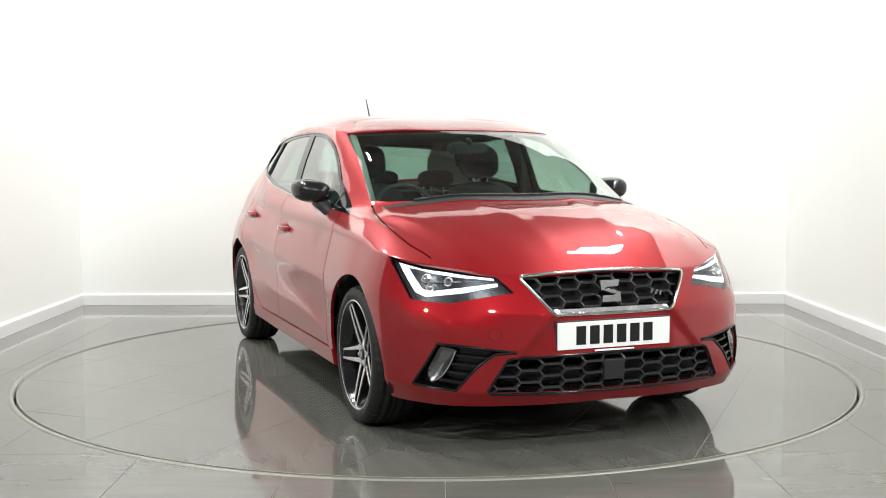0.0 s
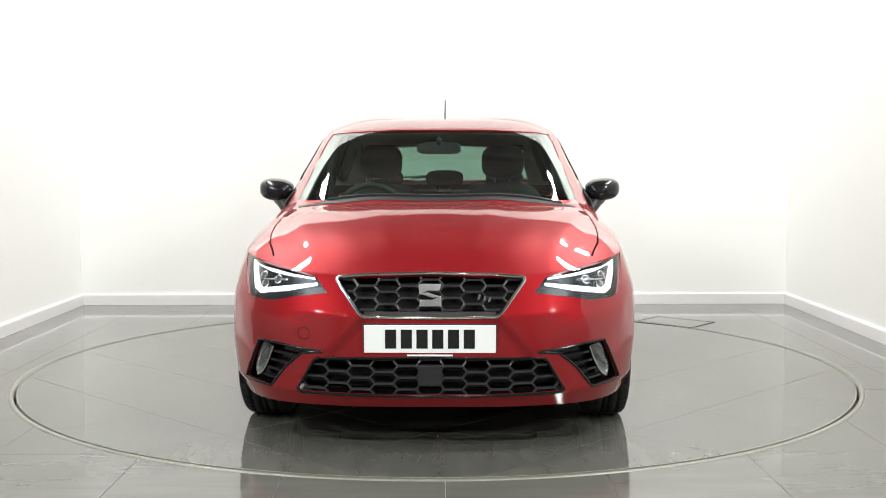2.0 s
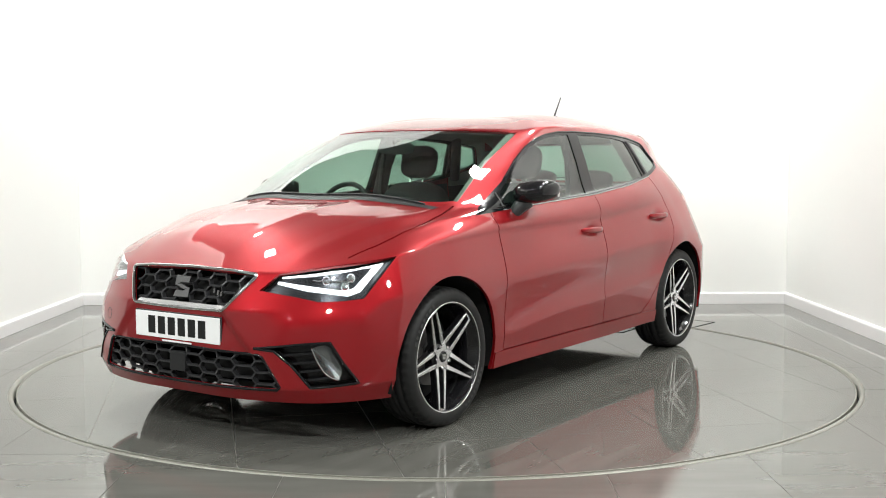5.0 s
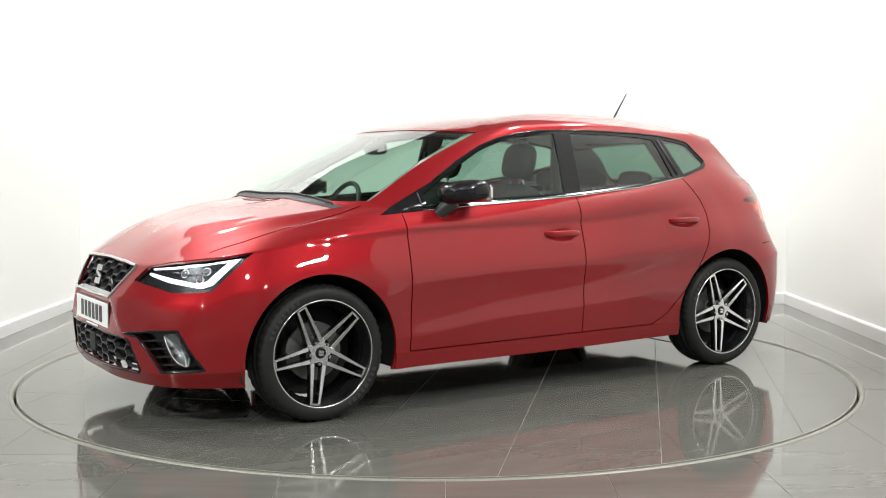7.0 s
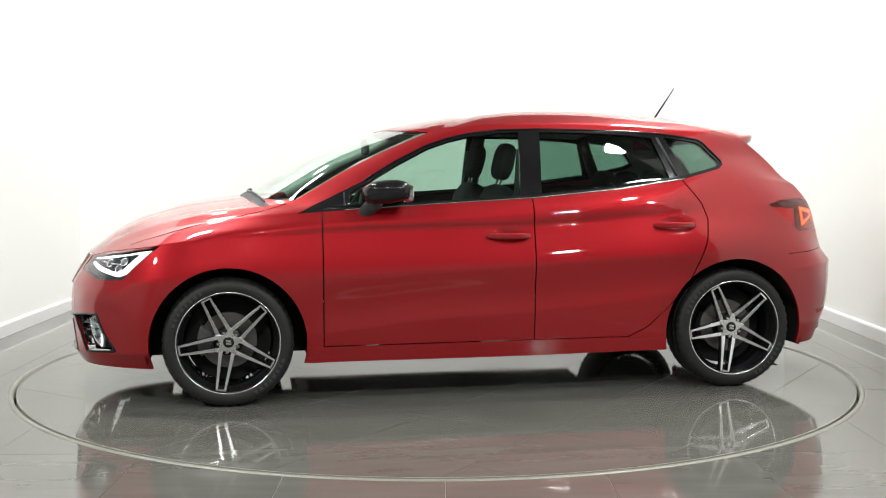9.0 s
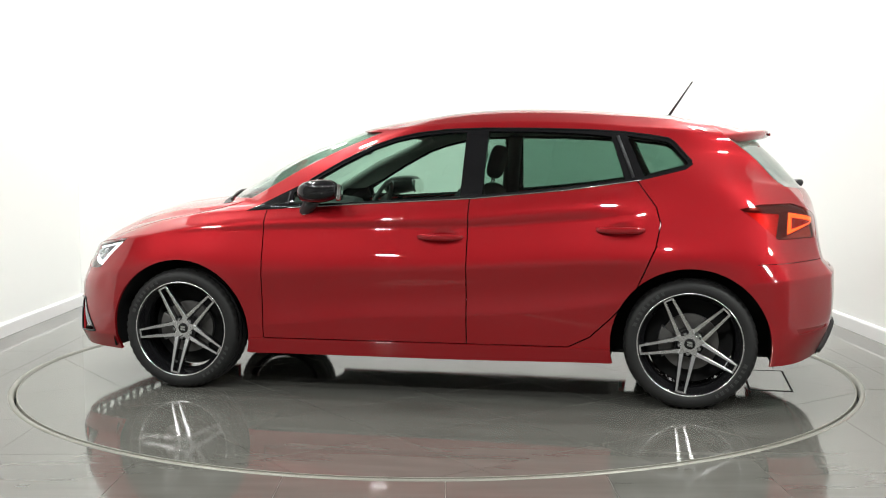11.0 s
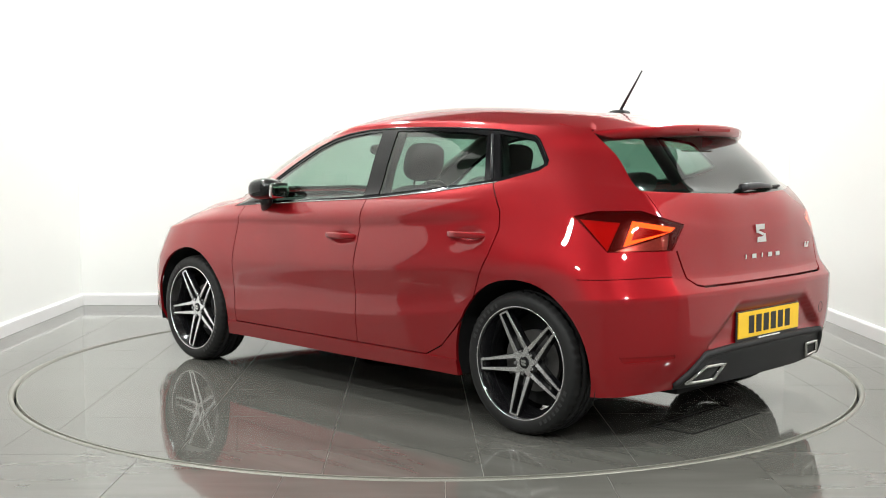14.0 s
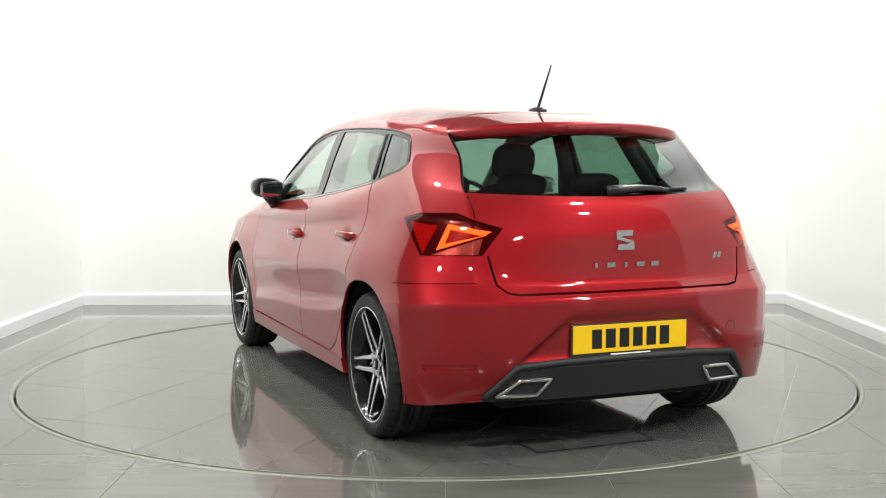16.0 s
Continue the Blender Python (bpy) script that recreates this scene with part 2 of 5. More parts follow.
# three rows over the bay, three rows in the hall behind
PANEL_SPOTS = [(-2.6, 2.1), (2.6, 2.1), (-2.4, 0.2), (2.4, 0.2), (-4.5, -3.3), (3.2, -3.1),
               (-5.5, -5.6), (5.5, -5.6), (0.0, -7.2), (-5.5, -10.5), (5.5, -10.5)]
src = None
for x, y in PANEL_SPOTS:
    if src is None:
        src = led_panel()
        src.matrix_basis = pose(x, y, PANEL_Z)
    else:
        copy_thing(src, pose(x, y, PANEL_Z))
    lamp = bpy.data.lights.new("panel_glow", "AREA")
    lamp.shape, lamp.size, lamp.energy, lamp.color = "SQUARE", 0.31, (PANEL_WATTS if y > -5 else HALL_WATTS), (0.97, 1.0, 0.97)
    lo = new("panel_glow", lamp)
    lo.matrix_basis = pose(x, y, PANEL_Z - 0.012)


# ---- floor tiles: a bed of grout with the tiles lying proud of it ----
TP = 0.604


floor_bm = bmesh.new()
ring = [(SPIN_R + 0.036) * Vector((math.cos(2 * math.pi * i / 96), math.sin(2 * math.pi * i / 96), 0)) for i in range(96)]
inner = [floor_bm.verts.new((p.x, p.y, -0.003)) for p in ring]
far = []
for p in ring:
    k = min(9.0 / max(1e-6, abs(p.x)), (15.0 if p.y < 0 else 6.0) / max(1e-6, abs(p.y)))
    far.append(floor_bm.verts.new((p.x * k, p.y * k, -0.003)))
for i in range(96):
    floor_bm.faces.new((inner[i], far[i], far[(i + 1) % 96], inner[(i + 1) % 96]))
bmesh.ops.recalc_face_normals(floor_bm, faces=floor_bm.faces)
floor = structure("floor", floor_bm, GROUT, "polished grey porcelain tile floor with pale joints")
under = bmesh.new()
bmesh.ops.create_circle(under, cap_ends=True, segments=96, radius=SPIN_R + 0.2)
for v in under.verts:
    v.co.z = -0.06
structure("floor_pit", under, SHADEANDFRAME, "dark pit under the turntable")


def clip_poly(poly, keep):
    """Cuts a convex outline along the straight line keep(p) >= 0."""
    out = []
    for i, p in enumerate(poly):
        q = poly[(i + 1) % len(poly)]
        a, b = keep(p), keep(q)
        if a >= 0:
            out.append(p)
        if (a >= 0) != (b >= 0):
            t = a / (a - b)
            out.append((p[0] + (q[0] - p[0]) * t, p[1] + (q[1] - p[1]) * t))
    return out


def slab(poly, z1, bm=None, bev=0.0):
    bm = bm or bmesh.new()
    top = [bm.verts.new((x, y, z1)) for x, y in poly]
    low = [bm.verts.new((x, y, z1 - 0.006)) for x, y in poly]
    f = bm.faces.new(top)
    if f.normal.z < 0 or sum(poly[i][0] * poly[(i + 1) % len(poly)][1] - poly[(i + 1) % len(poly)][0] * poly[i][1] for i in range(len(poly))) < 0:
        f.normal_flip()
    for i in range(len(poly)):
        j = (i + 1) % len(poly)
        bm.faces.new((top[i], low[i], low[j], top[j]))
    return bm


def tile_minus_disc(x0, x1, y0, y1, r):
    """Outline of a rectangle minus the disc round the origin, or None where nothing is left."""
    n = 24
    edge = []
    for (ax, ay), (bx, by) in (((x0, y0), (x1, y0)), ((x1, y0), (x1, y1)), ((x1, y1), (x0, y1)), ((x0, y1), (x0, y0))):
        edge += [(ax + (bx - ax) * k / n, ay + (by - ay) * k / n) for k in range(n)]
    out = [math.hypot(*p) >= r for p in edge]
    if all(out):
        return edge[::n]
    if not any(out):
        return None
    s = next(i for i in range(len(edge)) if out[i] and not out[i - 1])
    run = []
    i = s
    while out[i % len(edge)] and i < s + len(edge):
        run.append(edge[i % len(edge)])
        i += 1
    a1 = math.atan2(run[-1][1], run[-1][0])
    a0 = math.atan2(run[0][1], run[0][0])
    d = (a0 - a1 + math.pi) % (2 * math.pi) - math.pi
    m = max(2, int(abs(d) / 0.02))
    arc = [(r * math.cos(a1 + d * k / m), r * math.sin(a1 + d * k / m)) for k in range(0, m + 1)]
    return run + arc


def tile_in_disc(cx, cy, r, g=0.002):
    """A disc tile: square about (cx, cy), cut by the circle r."""
    h = TP / 2 - g
    sq = [(cx - h, cy - h), (cx + h, cy - h), (cx + h, cy + h), (cx - h, cy + h)]
    out = sq
    for k in range(72):
        a = 2 * math.pi * k / 72
        c, s = math.cos(a), math.sin(a)
        if out and max(p[0] * c + p[1] * s for p in out) > r:
            out = clip_poly(out, lambda p: r - p[0] * c - p[1] * s)
    return out


def clean(poly):
    out = []
    for p in poly:
        if not out or math.hypot(p[0] - out[-1][0], p[1] - out[-1][1]) > 1e-4:
            out.append(p)
    while len(out) > 2 and math.hypot(out[0][0] - out[-1][0], out[0][1] - out[-1][1]) < 1e-4:
        out.pop()
    return out


# fixed tiles round the turntable
far_tiles = bmesh.new()
for i in range(-14, 15):
    for j in range(-25, 8):
        x0, y0 = 0.028 + i * TP + 0.0013, -1.905 + j * TP + 0.0013
        x1, y1 = x0 + TP - 0.0026, y0 + TP - 0.0026
        if x0 > 8.9 or x1 < -8.9 or y1 > 5.9 or y0 < -14.9:
            continue
        near = -3.3 < (x0 + x1) / 2 < 3.3 and -3.3 < (y0 + y1) / 2 < 2.9
        poly = tile_minus_disc(x0, x1, y0, y1, SPIN_R + 0.040)
        if not poly or len(clean(poly)) < 3:
            continue
        if near:
            tl = part("tile", slab(clean(poly), 0.0), TILE, floor)
        else:
            slab(clean(poly), 0.0, far_tiles)
tagged(part("tile", far_tiles, TILE, floor), kind="stuff")

# the static ring let into the floor round the turntable
structure("floor_ring", lathe([(SPIN_R + 0.014, -0.05), (SPIN_R + 0.014, 0.002), (SPIN_R + 0.038, 0.002), (SPIN_R + 0.038, -0.02)], 160), STEEL, "pale metal edging ring let into the floor", True).matrix_basis = pose(0, 0, 0, 90)


def hatch(parent_name, sx, sy):
    root = new(parent_name)
    bm = box_bm(-sx, sx, -sy, sy, -0.0005, 0.0015)
    part("cover", bm, TILE, root, "tiled recessed hatch cover")
    fr = bmesh.new()
    for x0, x1, y0, y1 in ((-sx - 0.010, -sx, -sy, sy), (sx, sx + 0.010, -sy, sy), (-sx - 0.010, sx + 0.010, -sy - 0.010, -sy), (-sx - 0.010, sx + 0.010, sy, sy + 0.010)):
        box_bm(x0, x1, y0, y1, -0.0005, 0.0024, bm=fr)
    part("frame", fr, SHADEANDFRAME, root, "thin dark metal frame")
    return root


fixed_hatch = tagged(hatch("floor_hatch", 0.225, 0.17), "tiled floor hatch with a thin dark metal frame", "floor hatch")
fixed_hatch.matrix_basis = pose(1.728, 1.69, 0, 0, 0, -40)

# ---- turntable ----
turntable = tagged(new("turntable"), "round tiled car turntable set flush in the floor", "turntable")
part("deck", lathe([(0.0001, -0.003), (SPIN_R - 0.004, -0.003), (SPIN_R - 0.004, -0.05), (0.0001, -0.05)], 160), GROUT, turntable, smooth=False).matrix_basis = pose(0, 0, 0, 90)
part("rim", lathe([(SPIN_R - 0.006, -0.02), (SPIN_R - 0.006, 0.0025), (SPIN_R, 0.0025), (SPIN_R, -0.05)], 160), STEEL, turntable, "thin pale metal rim").matrix_basis = pose(0, 0, 0, 90)
GA = radians(46.8)
for i in range(-5, 6):
    for j in range(-5, 6):
        poly = tile_in_disc(-0.124 + (i + 0.5) * TP, 0.03 + (j + 0.5) * TP, SPIN_R - 0.007, 0.0013)
        poly = clean(poly) if poly else []
        if len(poly) < 3:
            continue
        c, s = math.cos(GA), math.sin(GA)
        part("tile", slab([(x * c - y * s, x * s + y * c) for x, y in poly], 0.0), DISCTILE, turntable)
lid = hatch("deck_hatch", 0.10, 0.27)
for o in list(lid.children):
    o.parent = turntable
    o.matrix_basis = pose(-1.815, 0.07, 0)
    o.name = "hatch_" + o.name.split(".")[0]
bpy.data.objects.remove(lid)


# ---- the car: x ahead, y to its left, z up; the shell is lofted through its feature lines ----
car = tagged(new("car"), "red five-door hatchback with black alloy wheels on the turntable", "car")
car.scale = (1, 1, 0.993)
FEATURE_LINES = []


def line(crease, *pts):
    FEATURE_LINES.append((crease, [Vector(p) for p in pts]))


# bottom edge of bumpers and sills
line(1, (1.925, 0, .195), (1.905, .38, .195), (1.80, .65, .195), (1.55, .80, .19), (1.17, .845, .19), (.72, .848, .203), (.2, .848, .203),
     (-.33, .848, .203), (-.9, .85, .210), (-1.4, .85, .21), (-1.865, .790, .225), (-1.99, .60, .248), (-2.048, .33, .25), (-2.058, 0, .25))
# top of the sill, lip of the bumpers
line((1, 1, .2), (1.955, 0, .245), (1.938, .38, .25), (1.815, .68, .258), (1.575, .835, .27), (1.17, .87, .275), (.72, .860, .276), (.2, .860, .280),
     (-.33, .860, .284), (-.9, .862, .290), (-1.4, .868, .29), (-1.880, .808, .34), (-2.035, .63, .385), (-2.087, .33, .395), (-2.097, 0, .395))
# lower door crease
line((.2, .95, .9), (1.965, 0, .40), (1.947, .38, .405), (1.80, .69, .42), (1.575, .85, .43), (1.17, .880, .40), (.72, .870, .352), (.2, .873, .402),
     (-.33, .874, .427), (-.9, .877, .482), (-1.4, .888, .575), (-1.885, .815, .625), (-2.047, .645, .640), (-2.100, .33, .646), (-2.108, 0, .646))
# body side at its widest
line((.8, 0, .7), (1.948, 0, .568), (1.928, .38, .568), (1.745, .71, .585), (1.55, .845, .61), (1.17, .884, .66), (.72, .884, .62), (.2, .886, .64),
     (-.33, .887, .66), (-.9, .888, .69), (-1.4, .893, .71), (-1.858, .786, .714), (-2.000, .636, .706), (-2.046, .33, .696), (-2.055, 0, .696))
# shoulder, bonnet's leading edge, lamp tops
line((.8, .95, .4), (1.865, 0, .722), (1.85, .37, .715), (1.70, .68, .735), (1.48, .805, .782), (1.17, .838, .815), (.72, .836, .842), (.2, .838, .853),
     (-.33, .838, .859), (-.9, .834, .900), (-1.38, .805, .935), (-1.72, .750, .952), (-1.932, .62, .945), (-2.012, .33, .90), (-2.027, 0, .895))
# belt, bonnet's crown
line(0, (1.68, 0, .850), (1.665, .345, .842), (1.53, .625, .830), (1.37, .728, .853), (1.10, .765, .895), (.80, .785, .925), (.2, .795, .96),
     (-.33, .795, .992), (-.9, .782, 1.042), (-1.3, .748, 1.072), (-1.626, .706, 1.06), (-1.865, .61, 1.03), (-1.965, .33, 1.018), (-1.985, 0, 1.012))
# bonnet half way back, just under the glass along the side
line(0, (1.40, 0, .950), (1.385, .40, .930), (1.27, .63, .914), (1.13, .712, .908), (.97, .742, .930), (.775, .772, .943), (.2, .785, .972),
     (-.33, .785, 1.003), (-.9, .771, 1.053), (-1.29, .742, 1.084), (-1.608, .695, 1.082), (-1.84, .606, 1.055), (-1.945, .33, 1.043), (-1.965, 0, 1.037))
# scuttle, foot of the glass
line((.8, .8, .05), (1.10, 0, .990), (1.06, .43, .982), (.925, .648, .973), (.87, .682, .975), (.83, .715, .962), (.75, .755, .958), (.2, .772, .982),
     (-.33, .771, 1.012), (-.9, .758, 1.062), (-1.28, .736, 1.095), (-1.592, .685, 1.10), (-1.81, .60, 1.075), (-1.92, .33, 1.065), (-1.94, 0, 1.06))
# half height of the glass
line(0, (.725, 0, 1.195), (.70, .34, 1.193), (.585, .598, 1.177), (.535, .632, 1.165), (.47, .660, 1.165), (.36, .688, 1.175), (0, .700, 1.19),
     (-.39, .702, 1.205), (-.90, .692, 1.225), (-1.24, .668, 1.225), (-1.5, .63, 1.205), (-1.70, .568, 1.19), (-1.80, .32, 1.195), (-1.825, 0, 1.195))
# roof rail, head of the glass
line((.6, .6, .2), (.31, 0, 1.357), (.29, .34, 1.353), (.18, .556, 1.343), (.13, .582, 1.341), (.07, .602, 1.346), (0, .614, 1.356), (-.18, .622, 1.368),
     (-.45, .624, 1.374), (-.88, .616, 1.366), (-1.15, .604, 1.346), (-1.40, .586, 1.330), (-1.53, .550, 1.322), (-1.65, .30, 1.325), (-1.68, 0, 1.326))
# roof, half way in
line(0, (.04, 0, 1.406), (.03, .30, 1.404), (-.02, .44, 1.398), (-.05, .47, 1.398), (-.08, .485, 1.402), (-.13, .495, 1.408), (-.25, .505, 1.416),
     (-.47, .51, 1.422), (-.88, .50, 1.414), (-1.10, .49, 1.399), (-1.32, .465, 1.386), (-1.45, .42, 1.376), (-1.52, .25, 1.379), (-1.54, 0, 1.381))
# spine of the roof
line(0, (-.2, 0, 1.430), (-.205, 0, 1.430), (-.22, 0, 1.431), (-.24, 0, 1.432), (-.27, 0, 1.433), (-.33, 0, 1.435), (-.43, 0, 1.437),
     (-.6, 0, 1.437), (-.88, 0, 1.429), (-1.05, 0, 1.420), (-1.18, 0, 1.411), (-1.25, 0, 1.405), (-1.29, 0, 1.402), (-1.31, 0, 1.400))
NU, NV = len(FEATURE_LINES[0][1]), len(FEATURE_LINES)


def hermite(p0, p1, m0, m1, t):
    t2, t3 = t * t, t * t * t
    return p0 * (2 * t3 - 3 * t2 + 1) + m0 * (t3 - 2 * t2 + t) + p1 * (3 * t2 - 2 * t3) + m1 * (t3 - t2)


def spline(pts, per, crease=None, mirror=False):
    """Points along a smooth curve through pts; crease: how sharp the curve turns at each point; mirror: the curve goes on reflected in y."""
    n = len(pts)
    flip = lambda p: Vector((p.x, -p.y, p.z))
    out = []

    def tangents(i):
        p = pts[i]
        a = pts[i - 1] if i else (flip(pts[1]) if mirror else None)
        b = pts[i + 1] if i < n - 1 else (flip(pts[-2]) if mirror else None)
        if a is None:
            return (b - p, b - p)
        if b is None:
            return (p - a, p - a)
        da, db = max((p - a).length, 1e-6), max((b - p).length, 1e-6)
        va, vb = (p - a) / da, (b - p) / db
        m = (va * db + vb * da) / (da + db)
        c = crease[i] if crease else 0
        return ((m * (1 - c) + va * c) * da, (m * (1 - c) + vb * c) * db)

    tg = [tangents(i) for i in range(n)]
    for i in range(n - 1):
        for k in range(per):
            out.append(hermite(pts[i], pts[i + 1], tg[i][1], tg[i + 1][0], k / per))
    out.append(pts[-1].copy())
    return out


PER_U, PER_V = 22, 13
# how sharply each feature line turns at the rear corner, where the side meets the rear window and the tailgate
EDGES = {2: .45, 3: .45, 4: .5, 5: .8, 6: .9, 7: .95, 8: .95, 9: .9, 10: .4}
rows = [spline(p, PER_U, [EDGES.get(k, 0) if i == 11 else 0 for i in range(NU)], True) for k, (_, p) in enumerate(FEATURE_LINES)]


def creases(u):
    """How sharp each feature line is at station u: the front, the side and the rear have their own values."""
    out = []
    for c, _ in FEATURE_LINES:
        f, s, r = c if isinstance(c, tuple) else (c, c, c)
        a, b = max(0, min(1, u - 2.7)), max(0, min(1, u - 9.3))
        out.append((f * (1 - a) + s * a) * (1 - b) + r * b)
    return out


GRID = []
for i in range(len(rows[0])):
    GRID.append(spline([r[i] for r in rows], PER_V, creases(i / PER_U)))


def ease(t):
    t = max(0.0, min(1.0, t))
    return t * t * (3 - 2 * t)


HANDLES = ((-.203, .808), (-1.072, .851))
for i, col in enumerate(GRID):
    u = i / PER_U
    door = ease((u - 4.7) / .5) * ease((8.9 - u) / .8)
    side = ease((u - 3.2) / .8) * ease((9.0 - u) / 1.2)
    nose = ease((u - 1.2) / .5) * ease((2.9 - u) / .4)
    for j, p in enumerate(col):
        v = j / PER_V
        # hollow of the doors above their lower crease
        if 2 < v < 3:
            p.y -= 0.013 * math.sin(math.pi * (v - 2)) * door
            f = math.sin(math.pi * (v - 2)) * (v - 2)
            p.x += 0.012 * f * nose
            p.y += 0.009 * f * nose
        # steep band over the shoulder crease
        if 4 < v < 5:
            p.y += 0.023 * math.sin(math.pi * (v - 4)) * (5 - v) * side
        # four pressed ridges of the bonnet
        if p.x > 0.98 and p.z > 0.70 and abs(p.y) < 0.75 and v < 7.1:
            long = ease((p.x - 1.0) / 0.12) * ease((1.86 - p.x) / 0.22)
            for y0, y1, h, w in ((.27, .175, .0045, .075), (.690, .495, .0055, .075)):
                d = abs(p.y) - (y0 + (y1 - y0) * (p.x - 1.08) / .66)
                p.z += h * max(0.0, 1 - abs(d) / w) * long
        # pressed field of the front plate
        if p.x > 1.8 and 0.38 < p.z < 0.60:
            w = 0.265 + (0.565 - p.z) * 0.95
            p.x -= 0.014 * ease((w - abs(p.y)) / 0.03) * ease((0.58 - p.z) / 0.02)
        # recess of the rear plate
        if p.x < -1.9 and 0.39 < p.z < 0.60:
            w = 0.30 + (0.565 - p.z) * 1.2
            p.x += 0.030 * ease((w - abs(p.y)) / 0.03) * ease((0.580 - p.z) / 0.025) * ease((p.z - 0.385) / 0.04)
        # hollows behind the door handles
        if p.y > 0.7:
            for hx, hz in HANDLES:
                p.y -= 0.012 * ease(1.35 - math.hypot((p.x - hx + .01) / .075, (p.z - hz + .004) / .030))

shell = bmesh.new()
NL = shell.verts.layers.float_vector.new("n")
RL = shell.faces.layers.int.new("region")
UL = shell.verts.layers.float_vector.new("uvw")
vv = [[shell.verts.new(p) for p in col[:-1]] for col in GRID]
spine = [shell.verts.new(col[-1]) for col in GRID]
for i, c in enumerate(vv):
    c.append(spine[i])
    for j, v in enumerate(c):
        v[UL] = Vector((i / PER_U, j / PER_V, 0))
for i in range(len(vv) - 1):
    for j in range(len(vv[0]) - 1):
        f = shell.faces.new((vv[i][j], vv[i + 1][j], vv[i + 1][j + 1], vv[i][j + 1]))
shell.normal_update()
shell.faces.ensure_lookup_table()
if shell.faces[len(shell.faces) // 2].normal.y < 0:
    bmesh.ops.reverse_faces(shell, faces=shell.faces)
shell.normal_update()
for v in shell.verts:
    v[NL] = v.normal
    if abs(v.co.y) < 1e-5:
        n = Vector((v.normal.x, 0, v.normal.z))
        v[NL] = n.normalized() if n.length else v.normal
(BODY, BONNET, FBUMPER, WING, FDOOR, RDOOR, TAILGATE, RBUMPER, SCREEN, REARGLASS, FGLASS, RGLASS, QGLASS, DLO, HEADLAMP, TAILLAMP, FOG, LGRILLE, UGRILLE,
 DIFFUSER, GAP, SILL, DRL, TAILBAR, REFLECTOR, TAILWEDGE, TAILINNER, TAILFOOT) = range(28)

for f in shell.faces:
    c = Vector((0, 0, 0))
    for v in f.verts:
        c += v[UL] / len(f.verts)
    u, v = c.x, c.y
    if u < 3.2 and 7.1 < v < 8.95:
        f[RL] = SCREEN
    elif u > 10.95 and 5.9 < v < 8.95:
        f[RL] = REARGLASS


def plane_basis(d):
    a = Vector((0, 0, 1)) if abs(d.z) < 0.9 else Vector((1, 0, 0))
    a = (a - d * a.dot(d)).normalized()
    return d.cross(a), a


def inside(poly, x, y):
    c = False
    for i in range(len(poly)):
        (x0, y0), (x1, y1) = poly[i - 1], poly[i]
        if (y0 > y) != (y1 > y) and x < (x1 - x0) * (y - y0) / (y1 - y0) + x0:
            c = not c
    return c


def cut(poly, d, region, only=None, face=0.02, near=None):
    """Cuts the outline poly (points near the surface) along the direction d into the shell and marks what lies inside it."""
    d = Vector(d).normalized()
    e1, e2 = plane_basis(d)
    pts = [Vector(p) for p in poly]
    P2 = [(p.dot(e1), p.dot(e2)) for p in pts]
    lo = (min(p[0] for p in P2) - 0.01, min(p[1] for p in P2) - 0.01)
    hi = (max(p[0] for p in P2) + 0.01, max(p[1] for p in P2) + 0.01)
    pad = 0.03

    def cand(a, b):
        out = []
        ax0, ax1 = min(a[0], b[0]) - pad, max(a[0], b[0]) + pad
        ay0, ay1 = min(a[1], b[1]) - pad, max(a[1], b[1]) + pad
        for f in shell.faces:
            if f.normal.dot(d) < face:
                continue
            c = f.calc_center_median()
            if near and not near(c):
                continue
            x, y = c.dot(e1), c.dot(e2)
            if ax0 < x < ax1 and ay0 < y < ay1:
                out.append(f)
        return out

    for i in range(len(pts)):
        p, q = pts[i - 1], pts[i]
        if (q - p).length < 1e-6:
            continue
        fs = cand(P2[i - 1], P2[i])
        geom = list(fs) + list({e for f in fs for e in f.edges}) + list({v for f in fs for v in f.verts})
        bmesh.ops.bisect_plane(shell, geom=geom, dist=2e-5, plane_co=p, plane_no=(q - p).cross(d))
        shell.normal_update()
    for f in shell.faces:
        if f.normal.dot(d) < face or (only is not None and f[RL] not in only):
            continue
        c = f.calc_center_median()
        if near and not near(c):
            continue
        x, y = c.dot(e1), c.dot(e2)
        if lo[0] < x < hi[0] and lo[1] < y < hi[1] and inside(P2, x, y):
            f[RL] = region


def seam(pts, d, w=0.006, near=None, only=None, face=0.02):
    """A shut line of width w along pts."""
    dd = Vector(d).normalized()
    ps = [Vector(p) for p in pts]
    for p, q in zip(ps, ps[1:]):
        t = (q - p).normalized()
        s = t.cross(dd).normalized() * w / 2
        cut([p + s - t * 0.001, q + s + t * 0.001, q - s + t * 0.001, p - s - t * 0.001], d, GAP, near=near, only=only, face=face)


def arc(cx, cz, r, a0, a1, n, y=0.85, sx=1.0):
    return [(cx + sx * r * math.cos(radians(a0 + (a1 - a0) * k / n)), y, cz + r * math.sin(radians(a0 + (a1 - a0) * k / n))) for k in range(n + 1)]


SIDE = (0, 1, 0)
FX, RX = 1.165, -1.399
WR = 0.312
side_near = lambda c: c.y > 0.45
